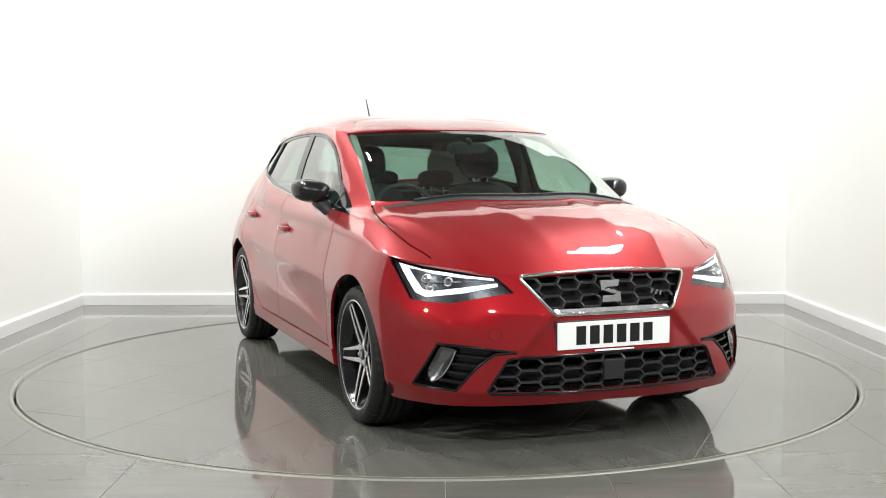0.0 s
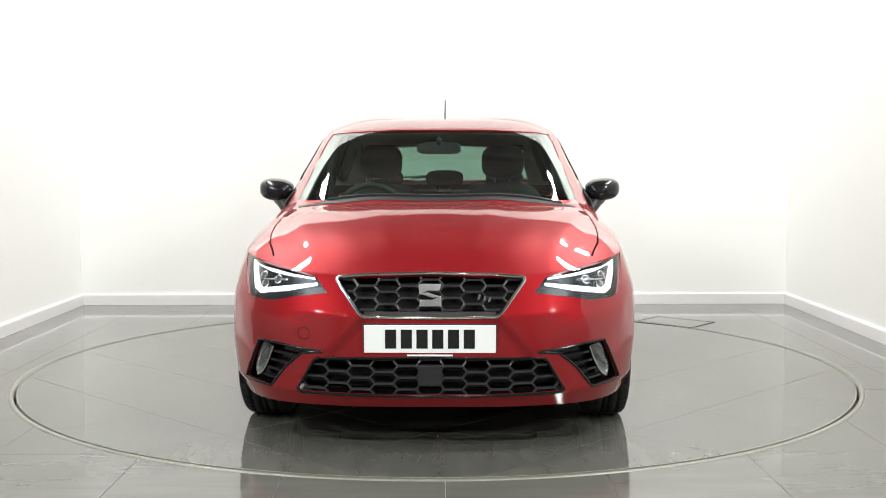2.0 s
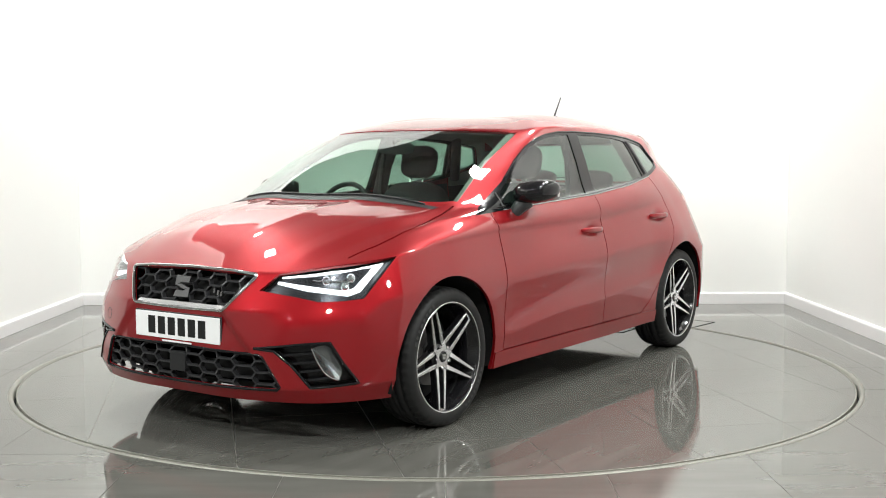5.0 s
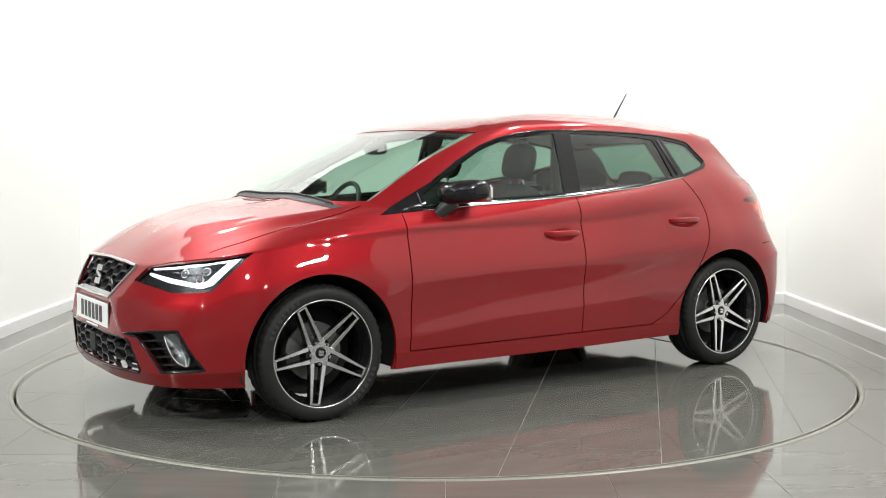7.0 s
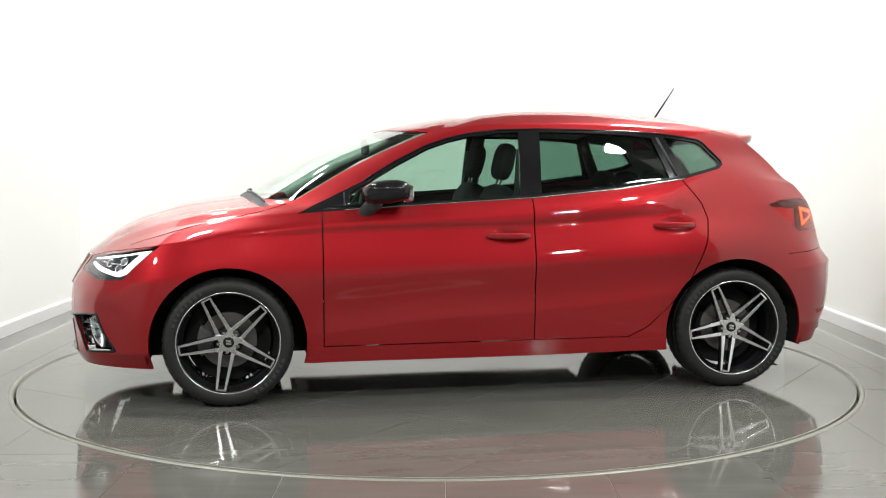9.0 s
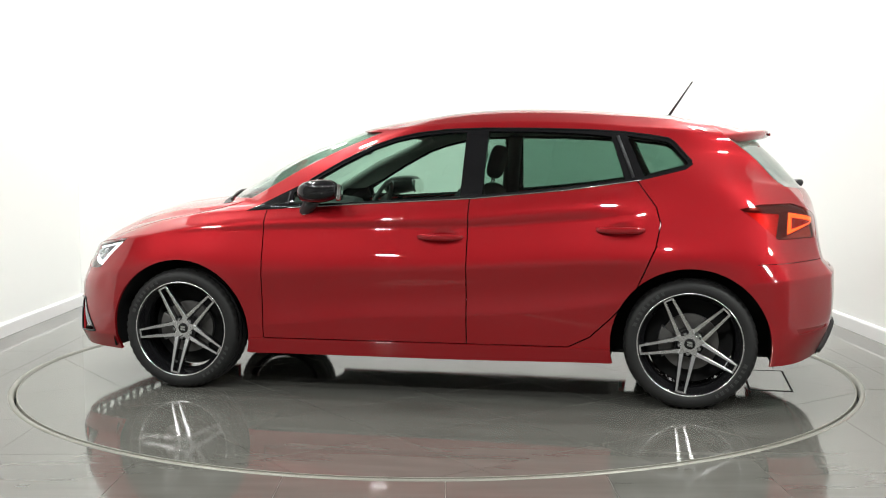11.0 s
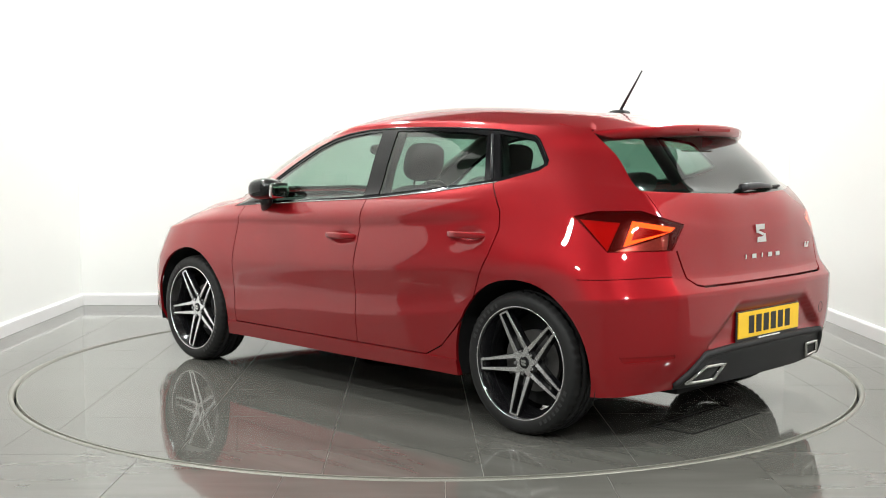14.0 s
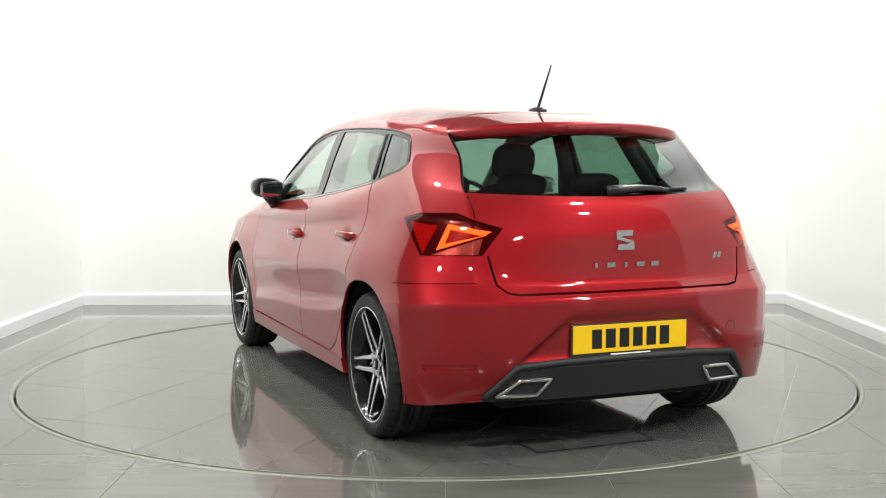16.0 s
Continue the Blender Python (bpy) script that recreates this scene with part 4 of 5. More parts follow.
def on_side(x, z, s=1, out=0.0):
    p = SURFACE.ray_cast(Vector((x, 4, z)), Vector((0, -1, 0)))[0]
    return Vector((x, s * ((p.y if p else .85) + out), z))


def on_top(x, y, out=0.0):
    p = SURFACE.ray_cast(Vector((x, abs(y), 4)), Vector((0, 0, -1)))[0]
    return Vector((x, y, (p.z if p else 1) + out))


def bar(a, b, w, d, bm, depth=Vector((1, 0, 0))):
    """A flat bar from a to b, w wide and d deep behind them."""
    t = (b - a).normalized()
    s = t.cross(depth).normalized() * w / 2
    k = depth * d
    q = [bm.verts.new(p) for p in (a + s, a - s, a - s - k, a + s - k, b + s, b - s, b - s - k, b + s - k)]
    for i in ((0, 1, 5, 4), (1, 2, 6, 5), (2, 3, 7, 6), (3, 0, 4, 7), (0, 3, 2, 1), (4, 5, 6, 7)):
        bm.faces.new([q[k] for k in i])


def outline_tube(pts, r, place, n=8, closed=True, per=6):
    """A moulding along an outline of (a, b), laid on the surface by place()."""
    path = []
    m = len(pts)
    for i in range(m if closed else m - 1):
        (a0, b0), (a1, b1) = pts[i], pts[(i + 1) % m]
        path += [place(a0 + (a1 - a0) * k / per, b0 + (b1 - b0) * k / per) for k in range(per)]
    path.append(path[0].copy() if closed else place(*pts[-1]))
    return tube(path, r, n)


def honeycomb(y_half, z0, z1, cell_w, cell_h, sink, keep):
    """Flat-topped hexagons, drawn out sideways, as crossing bars set back by sink."""
    bm = bmesh.new()
    done = set()
    q = cell_h * 0.42
    pitch = cell_w - q
    ncol = int(y_half / pitch) + 2
    for c in range(-ncol, ncol + 1):
        for r in range(-2, int((z1 - z0) / cell_h) + 3):
            cy, cz, h = c * pitch, z0 + (r + (0.5 if c % 2 else 0)) * cell_h, cell_h / 2
            ring = [(cy - cell_w / 2, cz), (cy - cell_w / 2 + q, cz + h), (cy + cell_w / 2 - q, cz + h), (cy + cell_w / 2, cz), (cy + cell_w / 2 - q, cz - h), (cy - cell_w / 2 + q, cz - h)]
            for i in range(6):
                a, b = ring[i], ring[(i + 1) % 6]
                key = (round((a[0] + b[0]) * 500), round((a[1] + b[1]) * 500))
                if key in done:
                    continue
                done.add(key)
                ins = [k / 6 for k in range(7) if keep(a[0] + (b[0] - a[0]) * k / 6, a[1] + (b[1] - a[1]) * k / 6)]
                if len(ins) < 2:
                    continue
                pa, pb = [on_front(a[0] + (b[0] - a[0]) * t, a[1] + (b[1] - a[1]) * t, -sink) for t in (ins[0], ins[-1])]
                bar(pa, pb, 0.0075, 0.022, bm)
    bmesh.ops.recalc_face_normals(bm, faces=bm.faces)
    return bm


# upper grille
UG = [(-.372, .712), (-.25, .722), (0, .727), (.25, .722), (.372, .712), (.378, .700), (.282, .575), (.262, .562), (0, .556), (-.262, .562), (-.282, .575), (-.378, .700)]
LG = [(-.445, .393), (0, .399), (.445, .393), (.465, .383), (.535, .262), (.52, .25), (0, .243), (-.52, .25), (-.535, .262), (-.465, .383)]
# the grille's base is a near-black sheet, painted as the shade behind the mesh
grille = panel_part("grille", UGRILLE, BOTH, SHADEANDFRAME, "black honeycomb grille in a chrome frame", offset=-0.055, rim=0)
part("mesh", honeycomb(.40, .585, .70, .105, .046, .016, lambda y, z: inside(UG, y, z)), TRIMBLACK, grille, "gloss black honeycomb bars")
part("chrome_frame", outline_tube(UG, .0075, lambda y, z: on_front(y, z, .001)), CHROME, grille, "chrome frame", True)
lip = bmesh.new()
for k in range(24):
    y0, y1 = -.262 + .524 * k / 24, -.262 + .524 * (k + 1) / 24
    q = [on_front(y0, .564, .004), on_front(y1, .564, .004), on_front(y1, .580, -.016), on_front(y0, .580, -.016)]
    lip.faces.new([lip.verts.new(p) for p in q])
part("chrome_lip", lip, SATINCHROME, grille, "broad chrome lower lip", True)


def emblem(s, to):
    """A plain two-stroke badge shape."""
    bm = prism([(-.5 * s, .5 * s), (.5 * s, .5 * s), (.42 * s, .20 * s), (-.10 * s, .20 * s), (-.5 * s, .02 * s)], 0, .006, bev=.0008, to=to)
    prism([(.5 * s, -.5 * s), (-.5 * s, -.5 * s), (-.42 * s, -.20 * s), (.10 * s, -.20 * s), (.5 * s, -.02 * s)], 0, .006, bev=.0008, bm=bm, to=to)
    return prism([(-.5 * s, .07 * s), (-.12 * s, .13 * s), (.5 * s, -.07 * s), (.12 * s, -.13 * s)], 0, .006, bev=.0008, bm=bm, to=to)


fb = on_front(0, .645, .004)
part("badge", emblem(.088, lambda a, b, o: (fb.x + o - b * .25, a, .645 + b)), SATINCHROME, grille, "chrome badge")
rb = on_front(.215, .632, .0)
bm = bmesh.new()
for k, (a, b) in enumerate(((-.022, .006), (0.0, 0.0), (.020, -.004))):
    prism([(.215 + a - .006, .632 + b - .010), (.215 + a + .003, .632 + b - .010), (.215 + a + .008, .632 + b + .010), (.215 + a - .001, .632 + b + .010)], rb.x - .004, rb.x + .003, bm=bm, to=lambda a, b, o: (o, a, b))
part("trim_emblem", bm, SATINCHROME, grille, "small silver trim emblem")
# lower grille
# again a near-black backing sheet in place of the shaded intake depth
low = panel_part("lower_grille", LGRILLE, BOTH, SHADEANDFRAME, "black honeycomb lower air intake", offset=-0.07, rim=0)
part("mesh", honeycomb(.55, .268, .39, .112, .048, .014, lambda y, z: inside(LG, y, z)), TRIMBLACK, low, "black honeycomb bars")
part("intake_frame", outline_tube(LG, .006, lambda y, z: on_front(y, z, -.002)), BLACKGLOSS, low, "", True)
rs = on_front(0, .325, -.006)
part("radar_cover", box_bm(rs.x - .03, rs.x, -.048, .048, .283, .368, .006), PLASTIC, low, "flat black sensor cover")
for y in (-.26, .28):
    part("bracket", tube([(1.86, y - .03, .33), (1.865, y + .03, .325)], .012, 8), SATINCHROME, low, "metal bracket behind the mesh")


# number plates: unreadable marks become plain bars
def number_plate(name, x, z, material, sgn, label):
    w, h = .26, .0555
    pl = part(name, box_bm(x - .003, x + .003, -w, w, z - h, z + h, .0015, 1), material, car, label)
    part("plate_holder", box_bm(x - sgn * .006 - .003, x - sgn * .006 + .003, -w - .006, w + .006, z - h - .018, z + h + .005, .002, 1), TRIMBLACK, pl, "black plate holder")
    face = x + sgn * .0035
    for k in range(6):
        y = (-.155 + .062 * k)
        part("plate_mark", box_bm(face - .0006, face + .0006, y - .022, y + .022, z - .038, z + .038), PLATEBLACK, pl, "plain black bar")
    f2 = x + sgn * .0010
    part("plate_line", box_bm(f2 - .0036, f2 + .0036, -.09, .09, z - h - .013, z - h - .007), PLATEWHITE, pl, "thin pale line of small print")
    return pl


px = on_front(0, .475).x
number_plate("front_number_plate", px + .007, .474, PLATEWHITE, 1, "white number plate with black marks")
qx = on_rear(0, .485).x
number_plate("rear_number_plate", qx - .010, .480, PLATEYELLOW, -1, "yellow number plate with black marks")

# fog lights and their louvres
def on_corner(p, sink=0.0):
    p = Vector(p)
    d = Vector((.75, .66, 0)).normalized()
    hit = SURFACE.ray_cast(p + d, -d)[0] or p
    return hit - d * sink


def dished(outline, edge, middle, s):
    """A dish inside an outline on the front corner, sunk by edge at its rim and by middle at its centre."""
    bm = bmesh.new()
    c = sum((Vector(p) for p in outline), Vector()) / len(outline)
    rings = []
    for k in range(5):
        t = 1 - k / 5
        sink = edge + (middle - edge) * (1 - t * t)
        rings.append([bm.verts.new((q.x, s * q.y, q.z)) for q in (on_corner(c.lerp(Vector(p), t), sink) for p in outline)])
    q = on_corner(c, middle)
    tip = bm.verts.new((q.x, s * q.y, q.z))
    n = len(outline)
    for a, b in zip(rings, rings[1:]):
        for i in range(n):
            bm.faces.new((a[i], a[(i + 1) % n], b[(i + 1) % n], b[i]))
    for i in range(n):
        bm.faces.new((rings[-1][i], rings[-1][(i + 1) % n], tip))
    bmesh.ops.recalc_face_normals(bm, faces=bm.faces)
    return bm


FOG_EYE = [(1.830, .650, .424), (1.788, .701, .432), (1.768, .722, .385), (1.750, .740, .325), (1.762, .730, .290), (1.790, .702, .310), (1.818, .672, .365)]
eye_line = spline([Vector(p) for p in FOG_EYE + FOG_EYE[:1]], 5)[:-1]
for s in (1, -1):
    fog = part("fog_light", dished(eye_line, .016, .045, s), FOGBOWL, car, "clear fog light in a black surround", True)
    part("lens", dished(eye_line, .012, .006, s), CLEAR, fog, "clear lens", True)
    rim = [on_corner(p, .012) for p in (FOG_EYE[0], FOG_EYE[6], FOG_EYE[5], FOG_EYE[4])]
    part("chrome_arc", tube([(p.x, s * p.y, p.z) for p in spline(rim, 5)], .0035, 6), SATINCHROME, fog, "thin chrome arc", True)
    for k in range(5):
        a, b = Vector(FOG_EYE[0]).lerp(Vector(FOG_EYE[1]), (k + .5) / 5), Vector(FOG_EYE[5]).lerp(Vector(FOG_EYE[3]), (k + .5) / 5)
        rib = [on_corner(a.lerp(b, .08 + .84 * m / 5), .014) for m in range(6)]
        part("lens_rib", tube([(p.x, s * p.y, p.z) for p in rib], .0016, 5), CLEAR, fog)
    for k in range(4):
        t = (k + .6) / 4.4
        a, b = Vector((1.902, .512, .410)).lerp(Vector((1.838, .65, .264)), t), Vector((1.832, .645, .424)).lerp(Vector((1.775, .719, .276)), t)
        bm = bmesh.new()
        pts = [on_corner(a.lerp(b, m / 4), .016) for m in range(5)]
        for p, q in zip(pts, pts[1:]):
            bar(Vector((p.x, s * p.y, p.z)), Vector((q.x, s * q.y, q.z)), .009, .022, bm)
        bmesh.ops.recalc_face_normals(bm, faces=bm.faces)
        part("louvre", bm, BLACKGLOSS, car)
    path = []
    for i in range(len(FOGP)):
        a, b = Vector(FOGP[i]), Vector(FOGP[(i + 1) % len(FOGP)])
        path += [on_corner(a.lerp(b, k / 6)) for k in range(6)]
    path.append(path[0].copy())
    part("fog_light_trim", tube([(p.x, s * p.y, p.z) for p in path], .0055, 8), BLACKGLOSS, car, "", True)

# projector lenses inside the headlights
for s in (1, -1):
    for x, y, z in ((1.70, .62, .685), (1.63, .69, .695), (1.68, .70, .662)):
        hit = SURFACE.ray_cast(Vector((x + .75, y + .66, z)), Vector((-.75, -.66, 0)))[0] or Vector((x, y, z))
        hit -= Vector((.75, .66, 0)) * .030
        ob = part("projector_lens", lathe([(.0001, .014), (.012, .011), (.018, .003), (.022, -.008)], 24), LAMPCHROME, car, "small clear projector lens", True)
        ob.matrix_basis = pose(hit.x, s * hit.y, hit.z, 0, 0, -48 if s > 0 else -132)

# bright inner strip of each headlight
for s in (1, -1):
    run = [on_corner(Vector((1.775, .610, .690)).lerp(Vector((1.668, .735, .683)), k / 5), .026) for k in range(6)]
    part("inner_strip", tube([(p.x, s * p.y, p.z) for p in run], .004, 6), CHROME, car, "thin chrome strip inside the headlight", True)

# door mirrors, handles
for s in (1, -1):
    mirror = new("door_mirror")
    mirror.parent = car
    tagged(mirror, "gloss black door mirror")
    shellm = rounded(.315, .535, .770, .955, .965, 1.080, 2.6, 22)
    for v in shellm.verts:
        t = (v.co.y - .770) / .185
        v.co.x -= .045 * t * t
        v.co.z += .012 * t - .012 * (v.co.x - .42) / .1 * 0.6
        v.co.y *= s
    if s < 0:
        bmesh.ops.reverse_faces(shellm, faces=shellm.faces)
    part("mirror_cap", shellm, BLACKGLOSS, mirror, "", True)
    mg = rounded(.300, .330, .785, .925, .982, 1.066, 5, 14)
    for v in mg.verts:
        v.co.x -= .04 * ((v.co.y - .770) / .185) ** 2 - .004
        v.co.y *= s
    if s < 0:
        bmesh.ops.reverse_faces(mg, faces=mg.faces)
    part("mirror_glass", mg, CHROME, mirror, "mirror glass", True)
    foot = tube([(.52, s * .765, .905), (.505, s * .79, .925), (.475, s * .815, .960), (.45, s * .84, .985)], .030, 10, r2=.038)
    part("mirror_foot", foot, TRIMBLACK, mirror, "satin black foot", True)
    for i, (hx, hz) in enumerate(HANDLES):
        d = doors[s, i]
        base = on_side(hx, hz, s)
        handle = rounded(hx - .115, hx + .115, abs(base.y) + .022, abs(base.y) + .050, hz - .016, hz + .015, 3.5, 16)
        for v in handle.verts:
            v.co.y -= .026 * (abs(v.co.x - hx) / .115) ** 4
            v.co.y *= s
        if s < 0:
            bmesh.ops.reverse_faces(handle, faces=handle.faces)
        part("door_handle", handle, PAINT, d, "body-coloured pull handle", True)

# bright belt trim and pillar divisions
for s in (1, -1):
    BELT = [(.60, .943), (.35, .957), (-.353, .995), (-.80, 1.036), (-1.164, 1.086)]
    part("belt_trim", outline_tube(BELT, .0034, lambda x, z: on_side(x, z, s, .002), 6, False, 8), SATINCHROME, car, "thin bright window trim", True)
    part("pillar_trim", tube([on_side(-1.125, 1.10, s, .0), on_side(-1.09, 1.19, s, .0), on_side(-1.045, 1.300, s, .0)], .007, 8), TRIMBLACK, car, "", True)
    part("sail_panel", tube([on_side(.60, .962, s, .0), on_side(.60, 1.025, s, .0)], .005, 6), TRIMBLACK, car)

    HEAD = [(.50, 1.084), (.34, 1.178), (.183, 1.256), (.07, 1.294), (-.049, 1.321), (-.2, 1.338), (-.39, 1.343), (-.65, 1.340), (-.90, 1.332), (-1.07, 1.321), (-1.20, 1.304), (-1.285, 1.289), (-1.312, 1.272), (-1.398, 1.176)]
    part("window_seal", outline_tube(HEAD, .0048, lambda x, z: on_side(x, z, s, .0), 6, False, 3), BLACKGLOSS, car, "gloss black upper window seal", True)

# aerial
aerial = tagged(part("aerial", tube([(-1.285, 0, 1.425), (-1.325, 0, 1.485), (-1.362, 0, 1.54), (-1.405, 0, 1.605)], .0072, 10, r2=.0038), TRIMBLACK, car, smooth=True), "black whip aerial")
base = on_top(-1.27, 0)
ab = rounded(-1.335, -1.215, -.036, .036, base.z - .015, base.z + .022, 2.3, 14)
part("aerial_base", ab, TRIMBLACK, aerial, "", True)

# roof spoiler
sp = bmesh.new()
rings = []
for k in range(49):
    y = -.580 + 1.160 * k / 48
    q = (y / .580) ** 2
    xt, zt = -1.80 + .19 * q + .08 * q ** 4, 1.338 - .028 * q - .012 * q ** 4
    xf = -1.40 + .02 * q
    zf = on_top(xf, min(abs(y), .56)).z
    sec = [(xf, zf - .004), (xf * .6 + xt * .4, (zf * .6 + zt * .4) + .006 - .004 * q ** 3), (xt + .03, zt + .004), (xt + .006, zt), (xt, zt - .008), (xt + .006, zt - .038), (xt + .03, zt - .050), (xt + .10, zt - .052), (xt + .16, zt - .05)]
    rings.append([sp.verts.new((x, y, z)) for x, z in sec])
for a, b in zip(rings, rings[1:]):
    for i in range(len(a) - 1):
        sp.faces.new((a[i], b[i], b[i + 1], a[i + 1]))
sp.faces.new(rings[0])
sp.faces.new(rings[-1][::-1])
bmesh.ops.recalc_face_normals(sp, faces=sp.faces)
spoiler = part("roof_spoiler", sp, PAINT, car, "red roof spoiler over the rear window", True)
part("brake_light", box_bm(-1.802, -1.794, -.13, .13, 1.308, 1.322, .002), TAILRED, spoiler, "unlit dark red high brake light")

# tailgate badge, model letters as plain bars, trim emblem, wiper
bz = .862
bp = on_rear(0, bz)
part("badge", emblem(.078, lambda a, b, o: (bp.x - o - .001 + b * .12, -a, bz + b)), CHROME, tailgate, "chrome badge")
for k in range(5):
    y = .135 - .0675 * k
    p = on_rear(y, .765)
    part("model_mark", box_bm(p.x - .005, p.x + .002, y - (.006 if k in (0, 2) else .018), y + (.006 if k in (0, 2) else .018), .755, .775, .001, 1), CHROME, tailgate, "plain chrome bar")
p = on_rear(.45, .79)
for k in range(2):
    y = -.44 - .022 * k
    part("trim_emblem", prism([(-y - .009, .775), (-y + .008, .775), (-y + .013, .800), (-y - .003, .800)], p.x - .005, p.x + .002, to=lambda a, b, o: (o, -a, b)), CHROME, tailgate, "small chrome trim emblem")
w0, w1 = on_rear(.0, 1.062, .02), on_rear(.36, 1.058, .012)
wiper = part("rear_wiper", tube([(w0.x, .035, w0.z - .004), (w0.x - .012, .0, w0.z + .002), (w0.x - .010, -.10, w0.z + .006), (w0.x, -.20, w0.z + .002), (w0.x + .02, -.26, w0.z - .004)], .019, 10, r2=.009), TRIMBLACK, car, "black rear wiper", True)
part("blade", tube([on_rear(.0, 1.068, .008) * 1.0, on_rear(.18, 1.060, .008) - Vector((0, .36, 0)), on_rear(.36, 1.062, .008) - Vector((0, .72, 0))], .006, 6), RUBBER, wiper, "", True)

# exhaust finishers and valance strip
for s in (1, -1):
    A, B, C, D = (.560, .272), (.400, .272), (.350, .335), (.475, .335)
    fin = outline_tube([(s * a, b) for a, b in (A, B, C, D)], .0085, lambda y, z: on_rear(y, z, .010), 8, True, 4)
    ex = part("exhaust_finisher", fin, CHROME, diffuser, "chrome trapezoid exhaust finisher", True)
    # no hole is cut: a flat near-black face paints the shade inside the finisher
    hole = bmesh.new()
    hole.faces.new([hole.verts.new(on_rear(s * a, b, .006)) for a, b in (A, B, C, D)])
    part("opening", hole, SHADEANDFRAME, ex, "flat near-black face painted as a shaded opening")
ST = [(-.60, .262), (-.49, .388), (-.3, .398), (0, .400), (.3, .398), (.49, .388), (.60, .262)]
part("valance_edge", outline_tube(ST, .015, lambda y, z: on_rear(y, z, .004), 8, False, 6), PLASTIC, diffuser, "", True)

# round towing eye covers, shown by their thin gaps
for place, y, z in ((on_front, -0.508, 0.488), (on_rear, -0.478, 0.495)):
    ring = [place(y + .024 * math.cos(2 * math.pi * k / 32), z + .024 * math.sin(2 * math.pi * k / 32), -.0005) for k in range(33)]
    part("towing_eye_cover", tube(ring, .0016, 5), LINER, car, "thin dark gap round a red cover", True)

# windscreen wipers
for y0, y1 in ((-.52, .10), (.05, .60)):
    pts = [on_top(1.06 - .10 * (y0 + (y1 - y0) * k / 6) ** 2 * 2.2, y0 + (y1 - y0) * k / 6, .008) for k in range(7)]
    wp = part("windscreen_wiper", tube(pts, .0045, 8), TRIMBLACK, car, "black windscreen wiper", True)
cow = bmesh.new()
for k in range(32):
    y0, y1 = -.66 + 1.32 * k / 32, -.66 + 1.32 * (k + 1) / 32
    q = [on_top(1.085 - .22 * y0 * y0 - .03, y0, .002), on_top(1.085 - .22 * y1 * y1 - .03, y1, .002), on_top(1.085 - .22 * y1 * y1 + .015, y1, .002), on_top(1.085 - .22 * y0 * y0 + .015, y0, .002)]
    cow.faces.new([cow.verts.new(p) for p in q])
part("scuttle", cow, PLASTIC, car, "black plastic scuttle panel", True)

# ---- cabin ----
lining = panel((BODY, TAILGATE), BOTH, -0.022, 0, keep=lambda c: c.z > 1.02)
part("headliner", lining, HEADLINER, car, "pale grey headliner and pillar trim", True)
dash = rounded(.52, 1.02, -.68, .68, .62, .945, 4.5, 24)
for v in dash.verts:
    if v.co.x > .8:
        v.co.z += .02
    if v.co.y < -.16 and v.co.y > -.56 and v.co.x < .72 and v.co.z > .9:
        v.co.z += .03
part("dashboard", dash, CABIN, car, "dark grained dashboard", True)
sw = bmesh.new()
n, m = 40, 10
ringv = [[sw.verts.new(((.014 * math.cos(2 * math.pi * j / m)), (.178 + .014 * math.sin(2 * math.pi * j / m)) * math.cos(2 * math.pi * i / n), (.178 + .014 * math.sin(2 * math.pi * j / m)) * math.sin(2 * math.pi * i / n))) for j in range(m)] for i in range(n)]
for i in range(n):
    for j in range(m):
        sw.faces.new((ringv[i][j], ringv[(i + 1) % n][j], ringv[(i + 1) % n][(j + 1) % m], ringv[i][(j + 1) % m]))
tube([(0, -.17, 0), (0, .17, 0)], .018, 8, bm=sw)
tube([(0, 0, 0), (0, 0, -.17)], .016, 8, bm=sw)
ball((0, 0, 0), (.03, .06, .05), bm=sw)
bmesh.ops.recalc_face_normals(sw, faces=sw.faces)
part("steering_wheel", sw, CABIN, car, "black three-spoke steering wheel", True).matrix_basis = pose(.44, -.36, .89, 0, -24, 0)


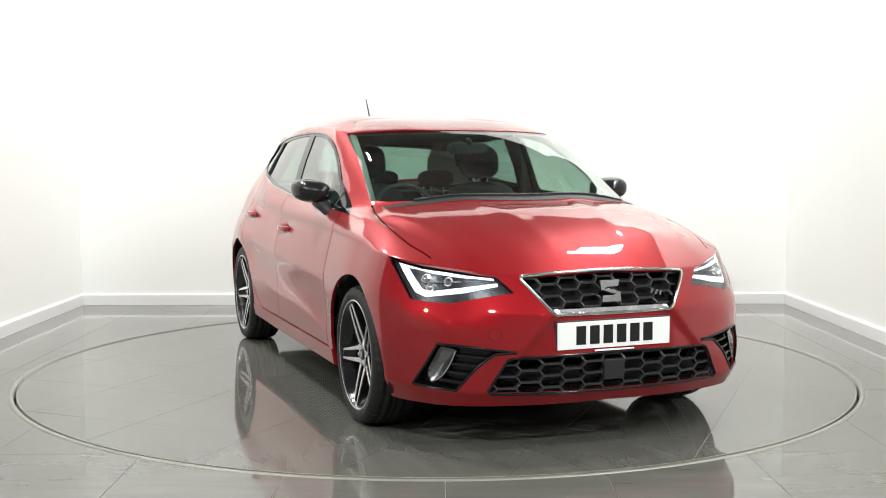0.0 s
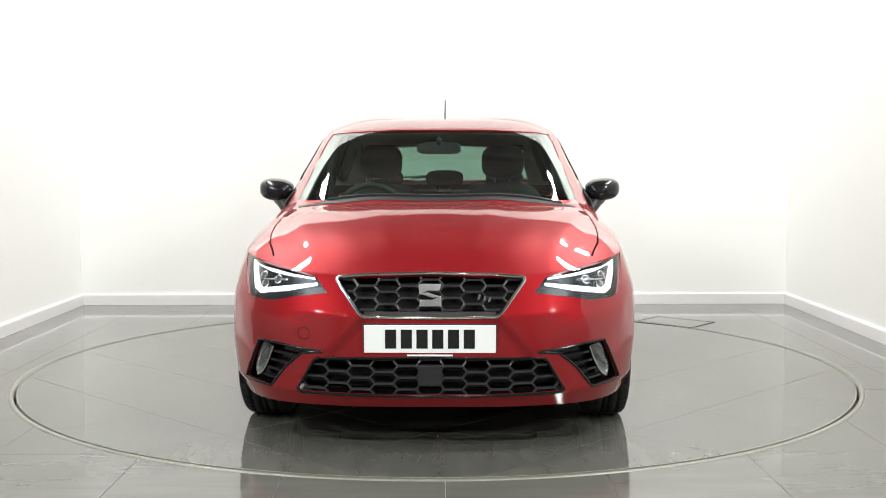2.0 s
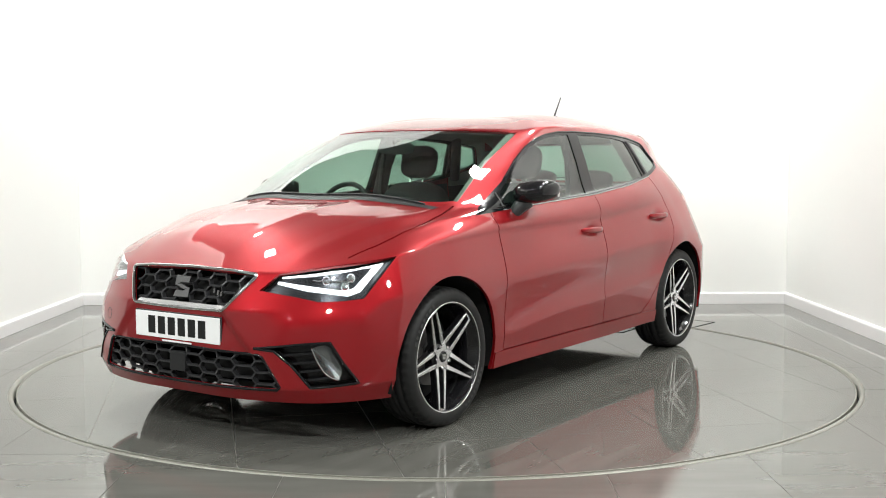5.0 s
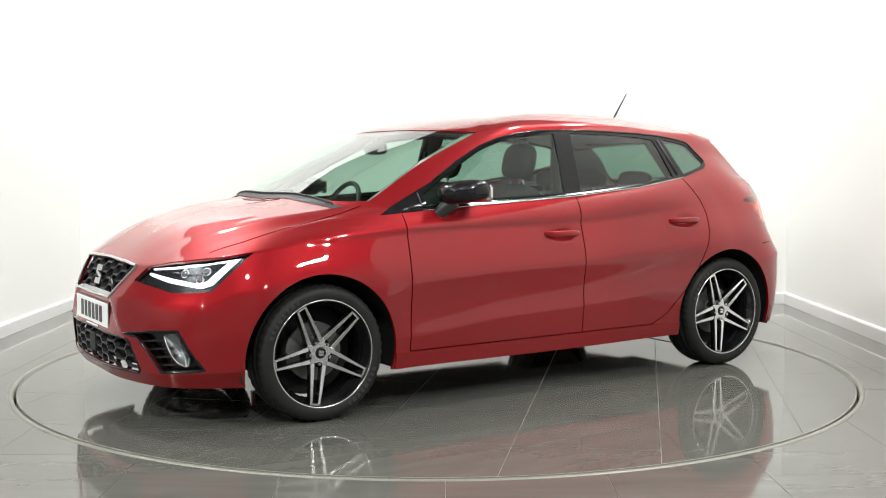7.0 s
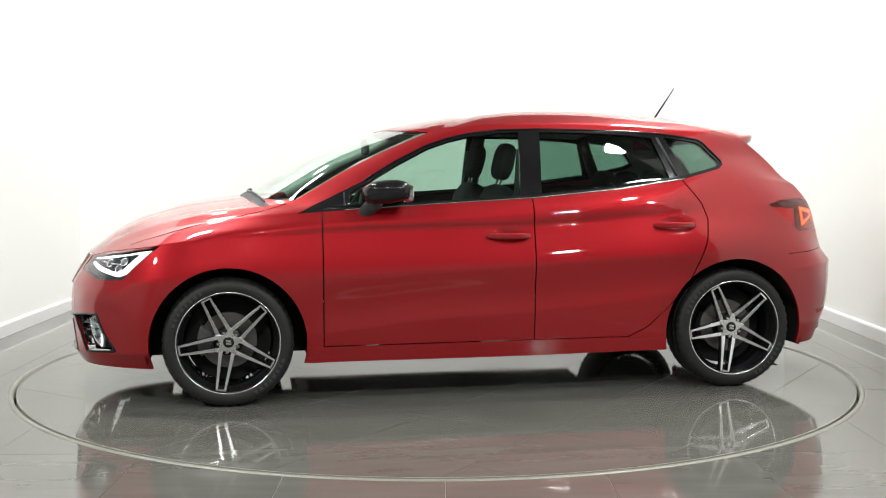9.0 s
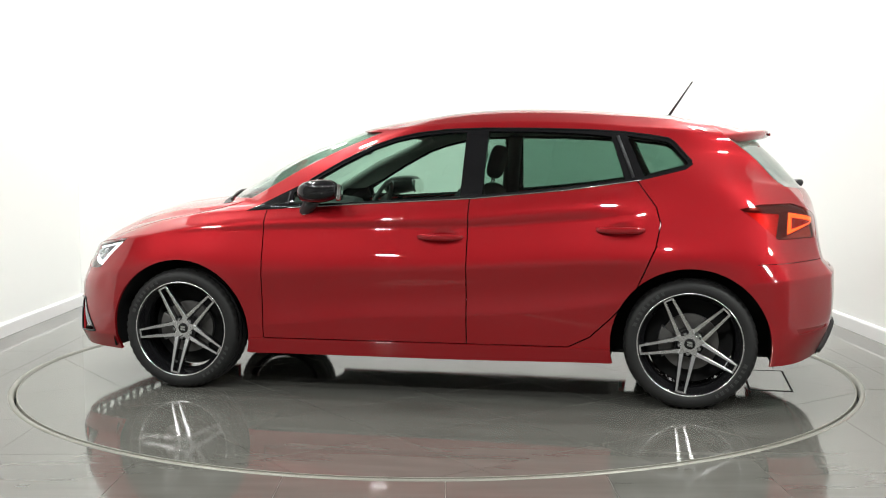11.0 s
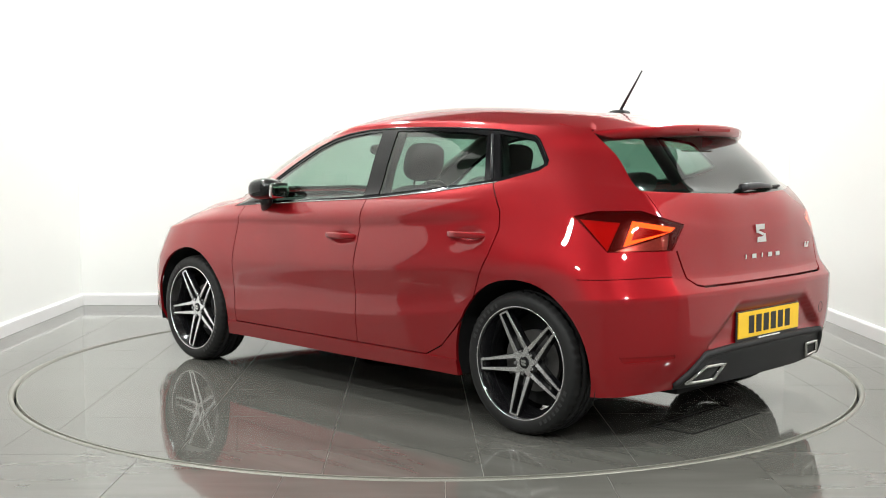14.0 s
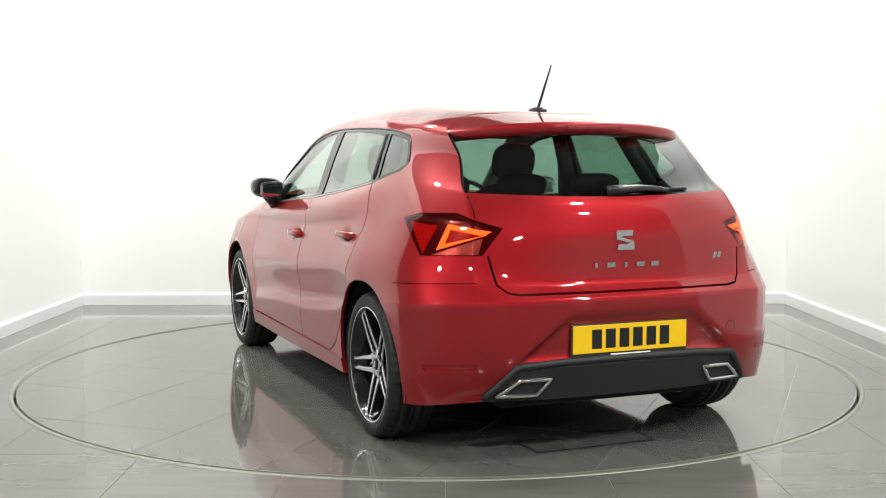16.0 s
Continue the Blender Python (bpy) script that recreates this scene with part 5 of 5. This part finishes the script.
def seat(x, y, bench=None):
    hw = bench or .245
    root = new("seat" if not bench else "rear_bench")
    root.parent = car
    part("cushion", rounded(x - .02, x + .50, y - hw, y + hw, .42, .60, 3.5, 18), SEATCLOTH, root, "", True)
    back = rounded(-.075, .075, -hw, hw, 0, .55 if not bench else .47, 3.5, 20)
    ob = part("backrest", back, SEATCLOTH, root, "dark cloth backrest", True)
    ob.matrix_basis = pose(x, y, .52, 0, -16, 0)
    for hy in ((0,) if not bench else (-.40, 0, .40)):
        h0 = .545 if not bench else .475
        hh = .20 if not bench else .11
        hr = rounded(-.045, .045, hy - .125, hy + .125, h0 + .03, h0 + .03 + hh, 3.2, 16)
        o = part("headrest", hr, SEATCLOTH, root, "dark cloth headrest", True)
        o.matrix_basis = pose(x, y, .52, 0, -14, 0)
        for k in (-.045, .045):
            pp = part("post", tube([(0, hy + k, h0 - .05), (0, hy + k, h0 + .06)], .006, 6), SATINCHROME, root)
            pp.matrix_basis = pose(x, y, .52, 0, -14, 0)
    return root


tagged(seat(-.13, .36), "dark cloth front seat with headrest")
tagged(seat(-.13, -.36), "dark cloth front seat with headrest")
tagged(seat(-.98, 0, .62), "dark cloth rear bench with three headrests")
part("parcel_shelf", box_bm(-1.75, -1.16, -.60, .60, .955, .975, .005), CABIN, car, "dark parcel shelf")
rv = part("interior_mirror", rounded(.395, .425, -.115, .115, 1.215, 1.280, 4, 16), CABIN, car, "black interior mirror", True)
part("mirror_stalk", tube([(.415, 0, 1.27), (.43, 0, 1.285), (.405, 0, 1.295)], .014, 8), CABIN, rv, "", True)
for s in (1, -1):
    part("b_pillar_trim", tube([(-.33, s * .70, .96), (-.345, s * .66, 1.15), (-.37, s * .60, 1.33)], .042, 8), CABIN, car, "dark inner pillar trim", True)
    part("c_pillar_trim", tube([(-1.16, s * .69, 1.06), (-1.10, s * .64, 1.18), (-1.03, s * .585, 1.32)], .034, 8), CABIN, car, "dark inner pillar trim", True)
    part("a_pillar_trim", tube([(.82, s * .67, .975), (.50, s * .62, 1.16), (.14, s * .56, 1.32)], .022, 8), HEADLINER, car, "pale inner pillar trim", True)
    part("seat_belt", tube([(-.31, s * .64, 1.24), (-.29, s * .66, 1.0), (-.28, s * .67, .8)], .015, 6), CABIN, car)


# ---- motion of the turntable and the car ----
def motions():
    spin = [(t, -69.39 - 11.1585 * t + 0.00371 * (t - 8) ** 2 - 0.00038 * (t - 8) ** 3) for t in range(0, 17)]
    walk(turntable, [(t, pose(0, 0, 0, 0, 0, a)) for t, a in spin])
    walk(car, [(t, pose(0, 0, 0, 0, 0, a) @ pose(0, 0.022, 0)) for t, a in spin])


motions()
